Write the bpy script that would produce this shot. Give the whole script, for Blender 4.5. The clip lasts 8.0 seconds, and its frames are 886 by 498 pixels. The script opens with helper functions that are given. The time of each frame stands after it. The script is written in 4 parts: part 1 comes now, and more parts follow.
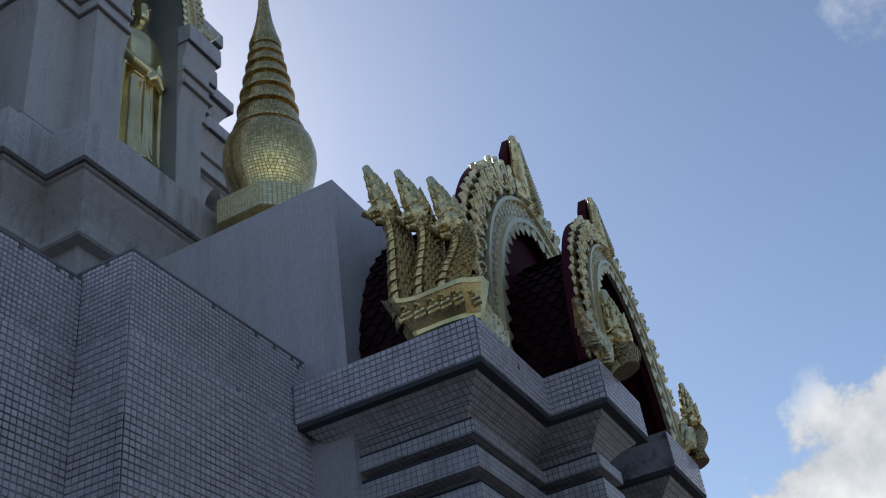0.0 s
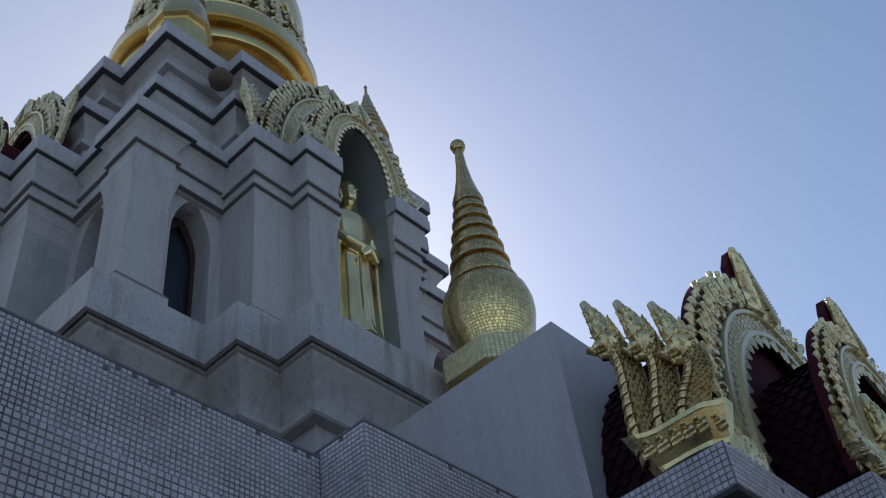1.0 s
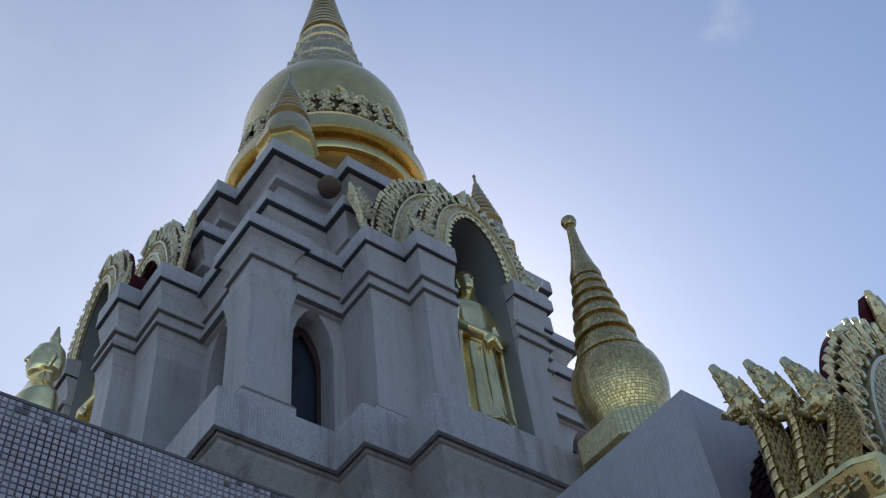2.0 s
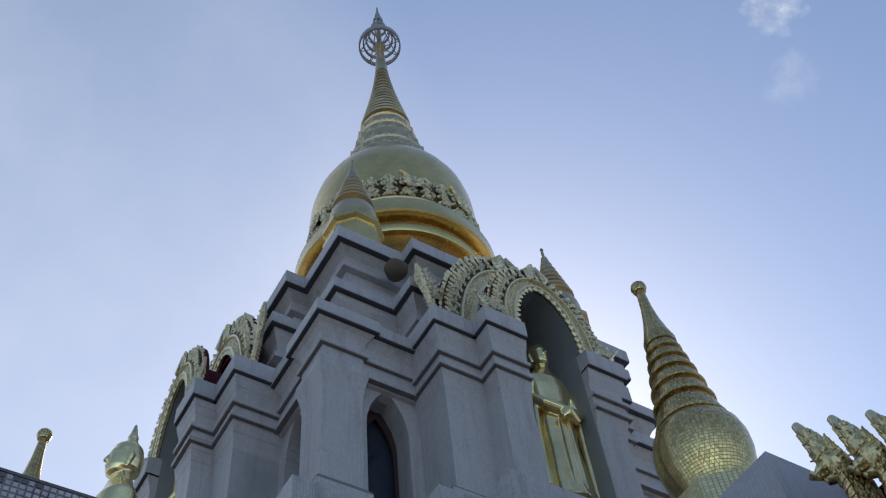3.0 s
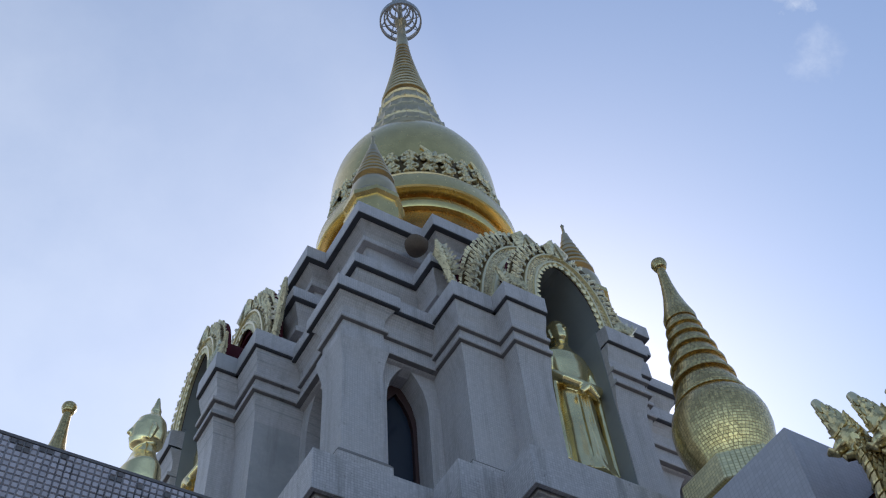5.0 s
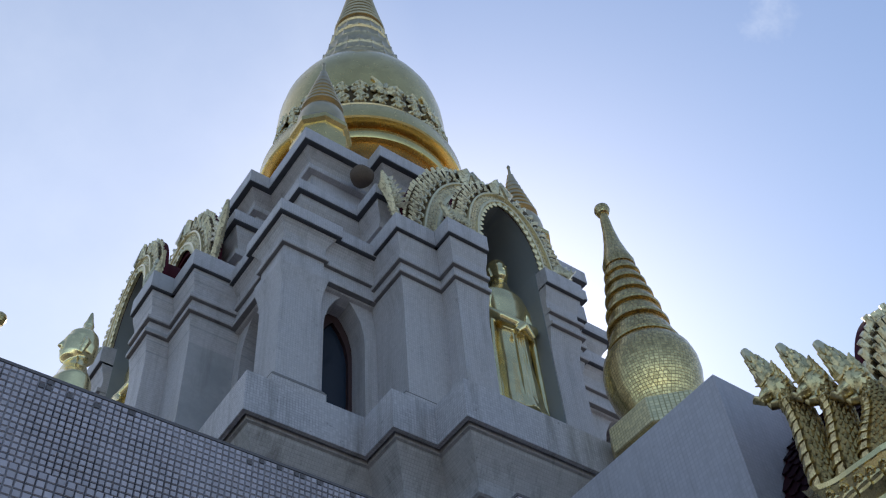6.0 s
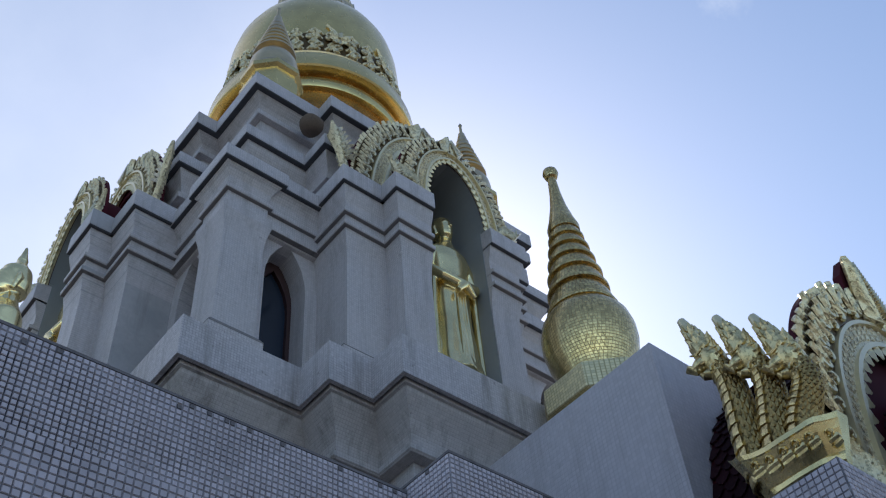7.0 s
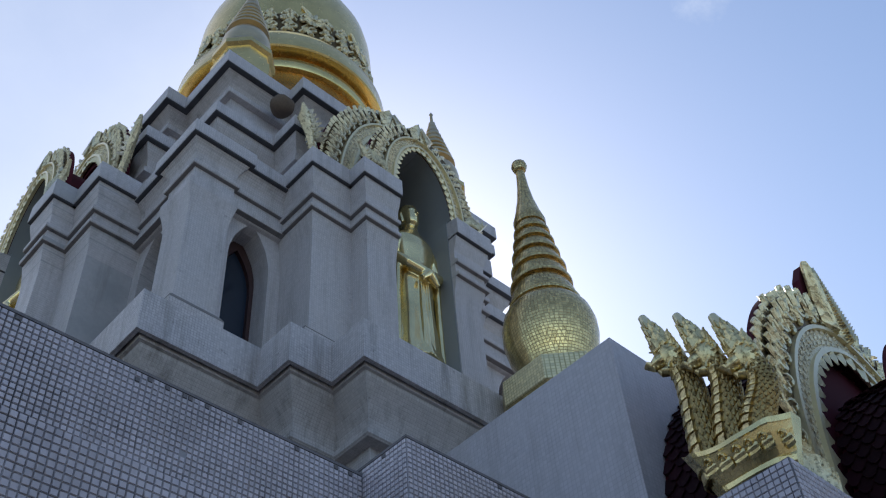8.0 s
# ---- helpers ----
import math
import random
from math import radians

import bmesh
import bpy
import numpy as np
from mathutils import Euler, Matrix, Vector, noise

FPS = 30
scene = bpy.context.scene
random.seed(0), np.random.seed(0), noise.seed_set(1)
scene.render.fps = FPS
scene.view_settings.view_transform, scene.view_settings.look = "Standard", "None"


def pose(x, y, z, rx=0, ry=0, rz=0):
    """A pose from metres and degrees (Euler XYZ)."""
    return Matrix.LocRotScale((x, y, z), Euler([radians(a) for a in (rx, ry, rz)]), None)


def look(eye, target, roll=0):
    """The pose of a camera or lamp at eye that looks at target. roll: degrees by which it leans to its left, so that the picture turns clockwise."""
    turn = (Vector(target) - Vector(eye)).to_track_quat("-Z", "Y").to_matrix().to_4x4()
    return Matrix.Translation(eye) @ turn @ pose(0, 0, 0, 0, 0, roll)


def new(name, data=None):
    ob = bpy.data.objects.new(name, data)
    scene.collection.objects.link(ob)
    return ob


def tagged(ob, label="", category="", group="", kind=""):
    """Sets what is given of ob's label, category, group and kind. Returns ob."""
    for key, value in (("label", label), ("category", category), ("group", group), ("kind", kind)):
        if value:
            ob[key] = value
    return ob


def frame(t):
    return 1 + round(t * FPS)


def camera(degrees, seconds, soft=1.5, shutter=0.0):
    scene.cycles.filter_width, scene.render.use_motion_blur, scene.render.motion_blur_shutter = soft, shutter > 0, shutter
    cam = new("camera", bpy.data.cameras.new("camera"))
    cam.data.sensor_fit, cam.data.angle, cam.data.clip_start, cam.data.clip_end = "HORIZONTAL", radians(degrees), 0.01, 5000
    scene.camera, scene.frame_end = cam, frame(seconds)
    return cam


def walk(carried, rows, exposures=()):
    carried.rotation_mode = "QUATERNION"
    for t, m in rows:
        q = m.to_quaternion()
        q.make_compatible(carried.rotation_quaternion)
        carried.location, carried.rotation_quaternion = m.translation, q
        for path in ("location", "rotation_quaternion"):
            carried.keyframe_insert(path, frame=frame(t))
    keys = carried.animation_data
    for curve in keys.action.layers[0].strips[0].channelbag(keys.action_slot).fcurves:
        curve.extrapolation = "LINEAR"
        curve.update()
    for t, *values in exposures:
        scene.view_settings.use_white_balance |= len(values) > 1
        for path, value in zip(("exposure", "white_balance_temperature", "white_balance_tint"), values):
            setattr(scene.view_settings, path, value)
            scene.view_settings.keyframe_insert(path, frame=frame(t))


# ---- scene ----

# ======== camera ========
cam = camera(45.3, 8.0, soft=1.15)
PATH = [
    (0, (0.002, 0.003, 1.603), (1.498, 0.65, 2.762), -8.84),
    (0.5, (0.064, 0.024, 1.635), (1.389, 0.773, 2.932), -9.71),
    (1, (0.182, 0.035, 1.68), (1.301, 0.896, 3.096), -8.77),
    (1.5, (0.323, 0.006, 1.716), (1.28, 0.909, 3.221), -7.90),
    (2, (0.387, -0.013, 1.74), (1.249, 0.912, 3.29), -8.64),
    (3.5, (0.541, -0.013, 1.74), (1.17, 0.878, 3.416), -7.31),
    (4, (0.487, -0.082, 1.723), (1.106, 0.832, 3.392), -7.14),
    (5.5, (0.524, 0.01, 1.712), (1.25, 0.971, 3.308), -5.90),
    (6, (0.527, 0.032, 1.705), (1.331, 1.003, 3.257), -6.08),
    (6.5, (0.552, 0.046, 1.727), (1.42, 1.025, 3.241), -5.75),
    (7, (0.573, 0.057, 1.737), (1.491, 1.019, 3.231), -5.92),
    (7.5, (0.575, 0.08, 1.724), (1.535, 1.017, 3.207), -5.59),
    (8, (0.573, 0.083, 1.714), (1.55, 1.011, 3.192), -5.31),
]
EXPOSURES = [(0.0, -0.6), (1.0, -0.46), (2.0, -0.33), (3.5, -0.26), (4.0, -0.25), (5.5, -0.03), (8.0, 0.0)]
walk(cam, [(t, look(eye, target, roll)) for t, eye, target, roll in PATH], EXPOSURES)

# ======== sky and sun ========
# azimuth, height, spread, lumps, low, high, most, seed of each cloud
CLOUDS = [(93, 8.5, 18, 8, 0.54, 0.60, 1.0, 3.1), (98.5, 40.5, 3.6, 26, 0.70, 1.0, 0.35, 5.0), (76.5, 60.2, 2.2, 30, 0.70, 1.0, 0.45, 2.0), (74, 56.5, 2.2, 30, 0.74, 1.15, 0.2, 8.0), (-18, 36, 44, 1.1, 0.2, 1.1, 0.30, 6.0)]
SUN_AZ, SUN_EL = 37.0, 40.0          # degrees from +y towards +x, and above the horizon
world = bpy.data.worlds.new("sky")
scene.world = world
world.use_nodes = True
wn, wl = world.node_tree.nodes, world.node_tree.links
wbg = wn["Background"]
wsky = wn.new("ShaderNodeTexSky")
wsky.sky_type = "NISHITA"
wsky.sun_disc = False
wsky.sun_elevation, wsky.sun_rotation = radians(SUN_EL), radians(SUN_AZ)
wsky.altitude, wsky.air_density, wsky.dust_density, wsky.ozone_density = 300, 1.0, 0.68, 1.4
SKY = 0.21
wbg.inputs["Strength"].default_value = SKY


def cloud_field(az, el, spread, lumps, low, high, seed):
    """A mask for one bank of cloud round a direction of the sky, broken up by noise."""
    d = Vector((math.sin(radians(az)) * math.cos(radians(el)), math.cos(radians(az)) * math.cos(radians(el)), math.sin(radians(el))))
    tc = wn.new("ShaderNodeTexCoord")
    dot = wn.new("ShaderNodeVectorMath")
    dot.operation, dot.inputs[1].default_value = "DOT_PRODUCT", d
    wl.new(tc.outputs["Generated"], dot.inputs[0])
    near = wn.new("ShaderNodeMapRange")
    near.inputs["From Min"].default_value, near.inputs["From Max"].default_value = math.cos(radians(spread)), 1.0
    near.inputs["To Max"].default_value = 0.45
    wl.new(dot.outputs["Value"], near.inputs[0])
    mp = wn.new("ShaderNodeMapping")
    mp.inputs["Location"].default_value = (seed, seed * 0.37, 0)
    wl.new(tc.outputs["Generated"], mp.inputs["Vector"])
    tex = wn.new("ShaderNodeTexNoise")
    tex.inputs["Scale"].default_value, tex.inputs["Detail"].default_value, tex.inputs["Roughness"].default_value = lumps, 9, 0.6
    wl.new(mp.outputs[0], tex.inputs["Vector"])
    add = wn.new("ShaderNodeMath")
    add.operation = "ADD"
    wl.new(near.outputs[0], add.inputs[0])
    wl.new(tex.outputs[0], add.inputs[1])
    edge = wn.new("ShaderNodeMapRange")
    edge.inputs["From Min"].default_value, edge.inputs["From Max"].default_value = low, high
    wl.new(add.outputs[0], edge.inputs[0])
    gate_ = wn.new("ShaderNodeMath")
    gate_.operation, gate_.inputs[1].default_value, gate_.use_clamp = "MULTIPLY", 9.0, True
    wl.new(near.outputs[0], gate_.inputs[0])
    both = wn.new("ShaderNodeMath")
    both.operation = "MULTIPLY"
    wl.new(gate_.outputs[0], both.inputs[0])
    wl.new(edge.outputs[0], both.inputs[1])
    return both.outputs[0], tex.outputs[0]


sky_colour = wsky.outputs[0]
for az, el, spread, lumps, low, high, most, seed in CLOUDS:
    mask, lump = cloud_field(az, el, spread, lumps, low, high, seed)
    tone = wn.new("ShaderNodeValToRGB")
    tone.color_ramp.elements[0].position, tone.color_ramp.elements[0].color = 0.35, (3.2, 3.5, 4.0, 1)
    tone.color_ramp.elements[1].position, tone.color_ramp.elements[1].color = 0.6, (6.2, 6.3, 6.4, 1)
    wl.new(lump, tone.inputs[0])
    mul = wn.new("ShaderNodeMath")
    mul.operation, mul.inputs[1].default_value = "MULTIPLY", most
    wl.new(mask, mul.inputs[0])
    mx = wn.new("ShaderNodeMix")
    mx.data_type = "RGBA"
    wl.new(mul.outputs[0], mx.inputs[0])
    wl.new(sky_colour, mx.inputs[6])
    wl.new(tone.outputs[0], mx.inputs[7])
    sky_colour = mx.outputs[2]
wl.new(sky_colour, wbg.inputs["Color"])

sun = new("sun", bpy.data.lights.new("sun", "SUN"))
sun.data.energy, sun.data.angle, sun.data.color = 3.0, radians(0.6), (1.0, 0.95, 0.88)
SUN_DIR = Vector((math.sin(radians(SUN_AZ)) * math.cos(radians(SUN_EL)), math.cos(radians(SUN_AZ)) * math.cos(radians(SUN_EL)), math.sin(radians(SUN_EL))))
sun.matrix_world = look(SUN_DIR * 60, (0, 0, 0))


# ======== materials ========
def material(name):
    m = bpy.data.materials.new(name)
    m.use_nodes = True
    return m, m.node_tree.nodes, m.node_tree.links, m.node_tree.nodes["Principled BSDF"]


def noise_node(n, l, scale, detail=4.0, rough=0.6, coords="Object", stretch=(1, 1, 1)):
    tc, mp, t = n.new("ShaderNodeTexCoord"), n.new("ShaderNodeMapping"), n.new("ShaderNodeTexNoise")
    mp.inputs["Scale"].default_value = stretch
    l.new(tc.outputs[coords], mp.inputs["Vector"])
    l.new(mp.outputs[0], t.inputs["Vector"])
    t.inputs["Scale"].default_value, t.inputs["Detail"].default_value, t.inputs["Roughness"].default_value = scale, detail, rough
    return t


def ramp(n, l, source, stops):
    r = n.new("ShaderNodeValToRGB")
    while len(r.color_ramp.elements) < len(stops):
        r.color_ramp.elements.new(0.5)
    for e, (p, c) in zip(r.color_ramp.elements, stops):
        e.position, e.color = p, (*c, 1) if len(c) == 3 else c
    l.new(source, r.inputs[0])
    return r


def mixed(n, l, a, b, fac, blend="MIX"):
    x = n.new("ShaderNodeMix")
    x.data_type, x.blend_type = "RGBA", blend
    for sock, v in ((x.inputs[0], fac), (x.inputs[6], a), (x.inputs[7], b)):
        if hasattr(v, "is_linked"):
            l.new(v, sock)
        else:
            sock.default_value = v if isinstance(v, (int, float)) else (*v, 1)
    return x.outputs[2]


def bumped(n, l, p, height, strength, distance=0.01):
    b = n.new("ShaderNodeBump")
    b.inputs["Strength"].default_value, b.inputs["Distance"].default_value = strength, distance
    l.new(height, b.inputs["Height"])
    l.new(b.outputs[0], p.inputs["Normal"])
    return b


def make_plaster(name, base, dirt, dirt_amount=0.5, rough=0.7):
    m, n, l, p = material(name)
    big = noise_node(n, l, 0.9, 6, 0.65)
    streak = noise_node(n, l, 3.0, 6, 0.7, stretch=(2.2, 2.2, 0.28))
    fine = noise_node(n, l, 45, 3, 0.6)
    spots = noise_node(n, l, 9, 5, 0.75)
    a = mixed(n, l, base, tuple(0.86 * v for v in base), ramp(n, l, big.outputs[0], [(0.35, (0, 0, 0)), (0.7, (1, 1, 1))]).outputs[0])
    b = mixed(n, l, a, dirt, ramp(n, l, streak.outputs[0], [(0.55, (0, 0, 0)), (0.85, (dirt_amount,) * 3)]).outputs[0])
    c = mixed(n, l, b, tuple(0.35 * v for v in dirt), ramp(n, l, spots.outputs[0], [(0.70, (0, 0, 0)), (0.80, (0.7 * dirt_amount,) * 3)]).outputs[0])
    l.new(c, p.inputs["Base Color"])
    p.inputs["Roughness"].default_value = rough
    bumped(n, l, p, fine.outputs[0], 0.25, 0.004)
    return m


def make_gold(name, base, rough=0.3, relief=0.3, scale=30, tiles=0.0, dark=0.5):
    m, n, l, p = material(name)
    p.inputs["Metallic"].default_value = 0.9
    tone = noise_node(n, l, 2.5, 5, 0.6)
    fine = noise_node(n, l, scale, 4, 0.6)
    a = mixed(n, l, base, tuple(dark * v for v in base), ramp(n, l, tone.outputs[0], [(0.4, (0, 0, 0)), (0.75, (1, 1, 1))]).outputs[0])
    l.new(a, p.inputs["Base Color"])
    r = n.new("ShaderNodeMapRange")
    r.inputs["To Min"].default_value, r.inputs["To Max"].default_value = max(rough - 0.12, 0.05), rough + 0.15
    l.new(fine.outputs[0], r.inputs[0])
    l.new(r.outputs[0], p.inputs["Roughness"])
    bumped(n, l, p, fine.outputs[0], relief, 0.01)
    return m


def make_carved(name, base, recess, scale=22, depth=0.03, metal=0.75):
    """Gilded stucco carving: bright worn gilding over dark flecks that put the shade of recesses into the colour, with
    tooled relief.
    """
    m, n, l, p = material(name)
    fine = noise_node(n, l, scale * 1.6, 4, 0.65)
    patch = noise_node(n, l, 3.0, 5, 0.65)
    a = mixed(n, l, base, recess, ramp(n, l, fine.outputs[0], [(0.50, (0, 0, 0)), (0.68, (0.9,) * 3)]).outputs[0])
    b = mixed(n, l, a, tuple(0.62 * q for q in base), ramp(n, l, patch.outputs[0], [(0.45, (0, 0, 0)), (0.72, (0.8,) * 3)]).outputs[0])
    l.new(b, p.inputs["Base Color"])
    p.inputs["Metallic"].default_value, p.inputs["Roughness"].default_value = metal, 0.33
    bumped(n, l, p, fine.outputs[0], 0.6, depth)
    return m


def make_piece(name, base, spread, rough, gloss_dirt=0.0, metallic=0.0, dirt=(0.1, 0.1, 0.1), gloss=0.5):
    """For single pieces: each takes its own tone from Object Info's Random and Random Per Island."""
    m, n, l, p = material(name)
    oi, ge = n.new("ShaderNodeObjectInfo"), n.new("ShaderNodeNewGeometry")
    add = n.new("ShaderNodeMath")
    add.operation = "ADD"
    l.new(oi.outputs["Random"], add.inputs[0])
    l.new(ge.outputs["Random Per Island"], add.inputs[1])
    fr = n.new("ShaderNodeMath")
    fr.operation = "FRACT"
    l.new(add.outputs[0], fr.inputs[0])
    tone = ramp(n, l, fr.outputs[0], [(0.0, tuple(v * (1 - spread) for v in base)), (0.7, base), (1.0, tuple(min(v * (1 + spread * 0.5), 0.9) for v in base))])
    grime = noise_node(n, l, 2.0, 6, 0.7)
    tc = [x for x in n if x.bl_idname == "ShaderNodeTexCoord"][0]
    ps = n.new("ShaderNodeNewGeometry")
    l.new(ps.outputs["Position"], [x for x in n if x.bl_idname == "ShaderNodeMapping"][0].inputs["Vector"])
    c = mixed(n, l, tone.outputs[0], dirt, ramp(n, l, grime.outputs[0], [(0.5, (0, 0, 0)), (0.8, (gloss_dirt,) * 3)]).outputs[0])
    l.new(c, p.inputs["Base Color"])
    p.inputs["Roughness"].default_value, p.inputs["Metallic"].default_value = rough, metallic
    p.inputs["Specular IOR Level"].default_value = gloss
    return m


def make_plain(name, base, rough=0.6, metallic=0.0, var=0.25, scale=8):
    m, n, l, p = material(name)
    t = noise_node(n, l, scale, 5, 0.65)
    l.new(mixed(n, l, base, tuple(v * (1 - var) for v in base), t.outputs[0]), p.inputs["Base Color"])
    p.inputs["Roughness"].default_value, p.inputs["Metallic"].default_value = rough, metallic
    bumped(n, l, p, t.outputs[0], 0.15, 0.004)
    return m


def make_mosaic(name, base, joint, pitch, metallic=0.0, rough=0.35, spread=0.12, stain=0.0):
    """A fine mosaic too small to tell apart: square tesserae with joints, on the three axes."""
    m, n, l, p = material(name)
    ge = n.new("ShaderNodeNewGeometry")
    tc = n.new("ShaderNodeTexCoord")
    sc = n.new("ShaderNodeVectorMath")
    sc.operation = "SCALE"
    sc.inputs["Scale"].default_value = 1.0 / pitch
    l.new(tc.outputs["Object"], sc.inputs[0])
    fl, frc = n.new("ShaderNodeVectorMath"), n.new("ShaderNodeVectorMath")
    fl.operation, frc.operation = "FLOOR", "FRACTION"
    l.new(sc.outputs[0], fl.inputs[0])
    l.new(sc.outputs[0], frc.inputs[0])
    wn_ = n.new("ShaderNodeTexWhiteNoise")
    l.new(fl.outputs[0], wn_.inputs["Vector"])
    sep, sepn = n.new("ShaderNodeSeparateXYZ"), n.new("ShaderNodeSeparateXYZ")
    l.new(frc.outputs[0], sep.inputs[0])
    l.new(ge.outputs["True Normal"], sepn.inputs[0])
    worst = None
    for a in "XYZ":
        d = n.new("ShaderNodeMath")
        d.operation, d.inputs[1].default_value = "SUBTRACT", 0.5
        l.new(sep.outputs[a], d.inputs[0])
        ab = n.new("ShaderNodeMath")
        ab.operation = "ABSOLUTE"
        l.new(d.outputs[0], ab.inputs[0])
        an = n.new("ShaderNodeMath")
        an.operation = "ABSOLUTE"
        l.new(sepn.outputs[a], an.inputs[0])
        lt = n.new("ShaderNodeMath")
        lt.operation, lt.inputs[1].default_value = "LESS_THAN", 0.8
        l.new(an.outputs[0], lt.inputs[0])
        mu = n.new("ShaderNodeMath")
        mu.operation = "MULTIPLY"
        l.new(ab.outputs[0], mu.inputs[0])
        l.new(lt.outputs[0], mu.inputs[1])
        if worst is None:
            worst = mu.outputs[0]
        else:
            mx = n.new("ShaderNodeMath")
            mx.operation = "MAXIMUM"
            l.new(worst, mx.inputs[0])
            l.new(mu.outputs[0], mx.inputs[1])
            worst = mx.outputs[0]
    line = ramp(n, l, worst, [(0.41, (0, 0, 0)), (0.46, (1, 1, 1))])
    tone = ramp(n, l, wn_.outputs["Value"], [(0, tuple(v * (1 - spread) for v in base)), (1, base)])
    wear = noise_node(n, l, 1.5, 5, 0.65)
    wf = ramp(n, l, wear.outputs[0], [(0.35, (0.35,) * 3), (0.65, (1, 1, 1))])
    fac = mixed(n, l, (0, 0, 0), wf.outputs[0], line.outputs[0])
    colour = mixed(n, l, tone.outputs[0], joint, fac)
    if stain:
        run = noise_node(n, l, 2.6, 7, 0.72, stretch=(2.4, 2.4, 0.22))
        blot = noise_node(n, l, 7.0, 6, 0.78)
        colour = mixed(n, l, colour, (0.17, 0.15, 0.13), ramp(n, l, run.outputs[0], [(0.50, (0, 0, 0)), (0.80, (stain,) * 3)]).outputs[0])
        colour = mixed(n, l, colour, (0.06, 0.05, 0.045), ramp(n, l, blot.outputs[0], [(0.62, (0, 0, 0)), (0.76, (stain,) * 3)]).outputs[0])
    l.new(colour, p.inputs["Base Color"])
    p.inputs["Metallic"].default_value, p.inputs["Roughness"].default_value = metallic, rough
    b = n.new("ShaderNodeBump")
    b.invert = True
    b.inputs["Strength"].default_value, b.inputs["Distance"].default_value = 0.5, pitch * 0.15
    l.new(line.outputs[0], b.inputs["Height"])
    if metallic > 0.3:
        tilt = n.new("ShaderNodeBump")
        tilt.inputs["Strength"].default_value, tilt.inputs["Distance"].default_value = 0.25, pitch * 0.2
        l.new(wn_.outputs["Value"], tilt.inputs["Height"])
        l.new(b.outputs[0], tilt.inputs["Normal"])
        l.new(tilt.outputs[0], p.inputs["Normal"])
    else:
        l.new(b.outputs[0], p.inputs["Normal"])
    return m


def make_grout(name):
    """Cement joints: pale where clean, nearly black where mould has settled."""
    m, n, l, p = material(name)
    big, small = noise_node(n, l, 1.3, 5, 0.6), noise_node(n, l, 6, 5, 0.7)
    a = mixed(n, l, (0.40, 0.385, 0.40), (0.05, 0.05, 0.06), ramp(n, l, big.outputs[0], [(0.48, (0, 0, 0)), (0.66, (1, 1, 1))]).outputs[0])
    l.new(mixed(n, l, a, (0.03, 0.03, 0.03), ramp(n, l, small.outputs[0], [(0.5, (0, 0, 0)), (0.7, (0.8,) * 3)]).outputs[0]), p.inputs["Base Color"])
    p.inputs["Roughness"].default_value = 0.85
    return m


WHITE = make_mosaic("white_stained_mosaic", (0.53, 0.495, 0.505), (0.32, 0.32, 0.33), 0.030, 0.0, 0.45, 0.12, 0.6)
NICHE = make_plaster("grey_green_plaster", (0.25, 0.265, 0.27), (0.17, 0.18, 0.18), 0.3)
STAINED = make_mosaic("weathered_white_mosaic", (0.52, 0.48, 0.465), (0.36, 0.33, 0.31), 0.030, 0.0, 0.5, 0.12, 0.95)
# near-black: the shade under projecting edges put into the colour, with mould
BLACKSHADE = make_plaster("black_shade_and_mould", (0.075, 0.076, 0.085), (0.02, 0.02, 0.022), 0.8, 0.9)
# mould on top edges and tiles; also colours the shade lines under fillets
MOULDSHADE = make_plaster("mould_and_fillet_shade", (0.22, 0.205, 0.205), (0.04, 0.04, 0.045), 1.0, 0.9)
MOSAIC = make_mosaic("fine_white_mosaic", (0.57, 0.53, 0.535), (0.27, 0.25, 0.25), 0.030, 0.0, 0.4, 0.18, 0.95)
GATEMOS = make_mosaic("mouldy_gate_mosaic", (0.60, 0.56, 0.57), (0.035, 0.035, 0.04), 0.046, 0.0, 0.4, 0.18, 0.95)
BLOCKMOS = make_mosaic("white_wall_mosaic", (0.58, 0.54, 0.555), (0.42, 0.39, 0.40), 0.04, 0.0, 0.4, 0.10, 0.35)
TILE = make_piece("white_glazed_tile", (0.68, 0.625, 0.65), 0.16, 0.30, 0.50, dirt=(0.20, 0.17, 0.15))
GROUT = make_grout("mouldy_grout")
GOLD = make_gold("gold_paint", (0.84, 0.63, 0.25), 0.22, 0.02, 9, dark=0.74)
GOLDSPIRE = make_gold("tarnished_gold", (0.70, 0.54, 0.31), 0.32, 0.05, 12, dark=0.65)
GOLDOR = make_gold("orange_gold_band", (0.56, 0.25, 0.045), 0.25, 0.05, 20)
GOLDMOS = make_mosaic("gold_mosaic", (0.84, 0.63, 0.28), (0.24, 0.15, 0.05), 0.034, 0.92, 0.22, 0.40)
# brighter copy of the gold mosaic: light on slab and pedestal put into its colour
LITMOS = make_mosaic("lit_gold_mosaic", (0.96, 0.82, 0.46), (0.40, 0.28, 0.10), 0.034, 0.85, 0.34, 0.25)
GOLDSTAT = make_gold("statue_gold", (0.95, 0.78, 0.40), 0.20, 0.03, 8, dark=0.7)
CARVED = make_carved("gilded_carving", (0.93, 0.79, 0.47), (0.10, 0.06, 0.022), 12, 0.03, 0.97)
PALECARVED = make_carved("pale_gilded_carving", (0.86, 0.76, 0.52), (0.28, 0.20, 0.11), 20, 0.03, 0.7)
WORNGILT = make_carved("worn_pale_gilding", (0.80, 0.72, 0.50), (0.16, 0.115, 0.06), 12, 0.03, 0.6)
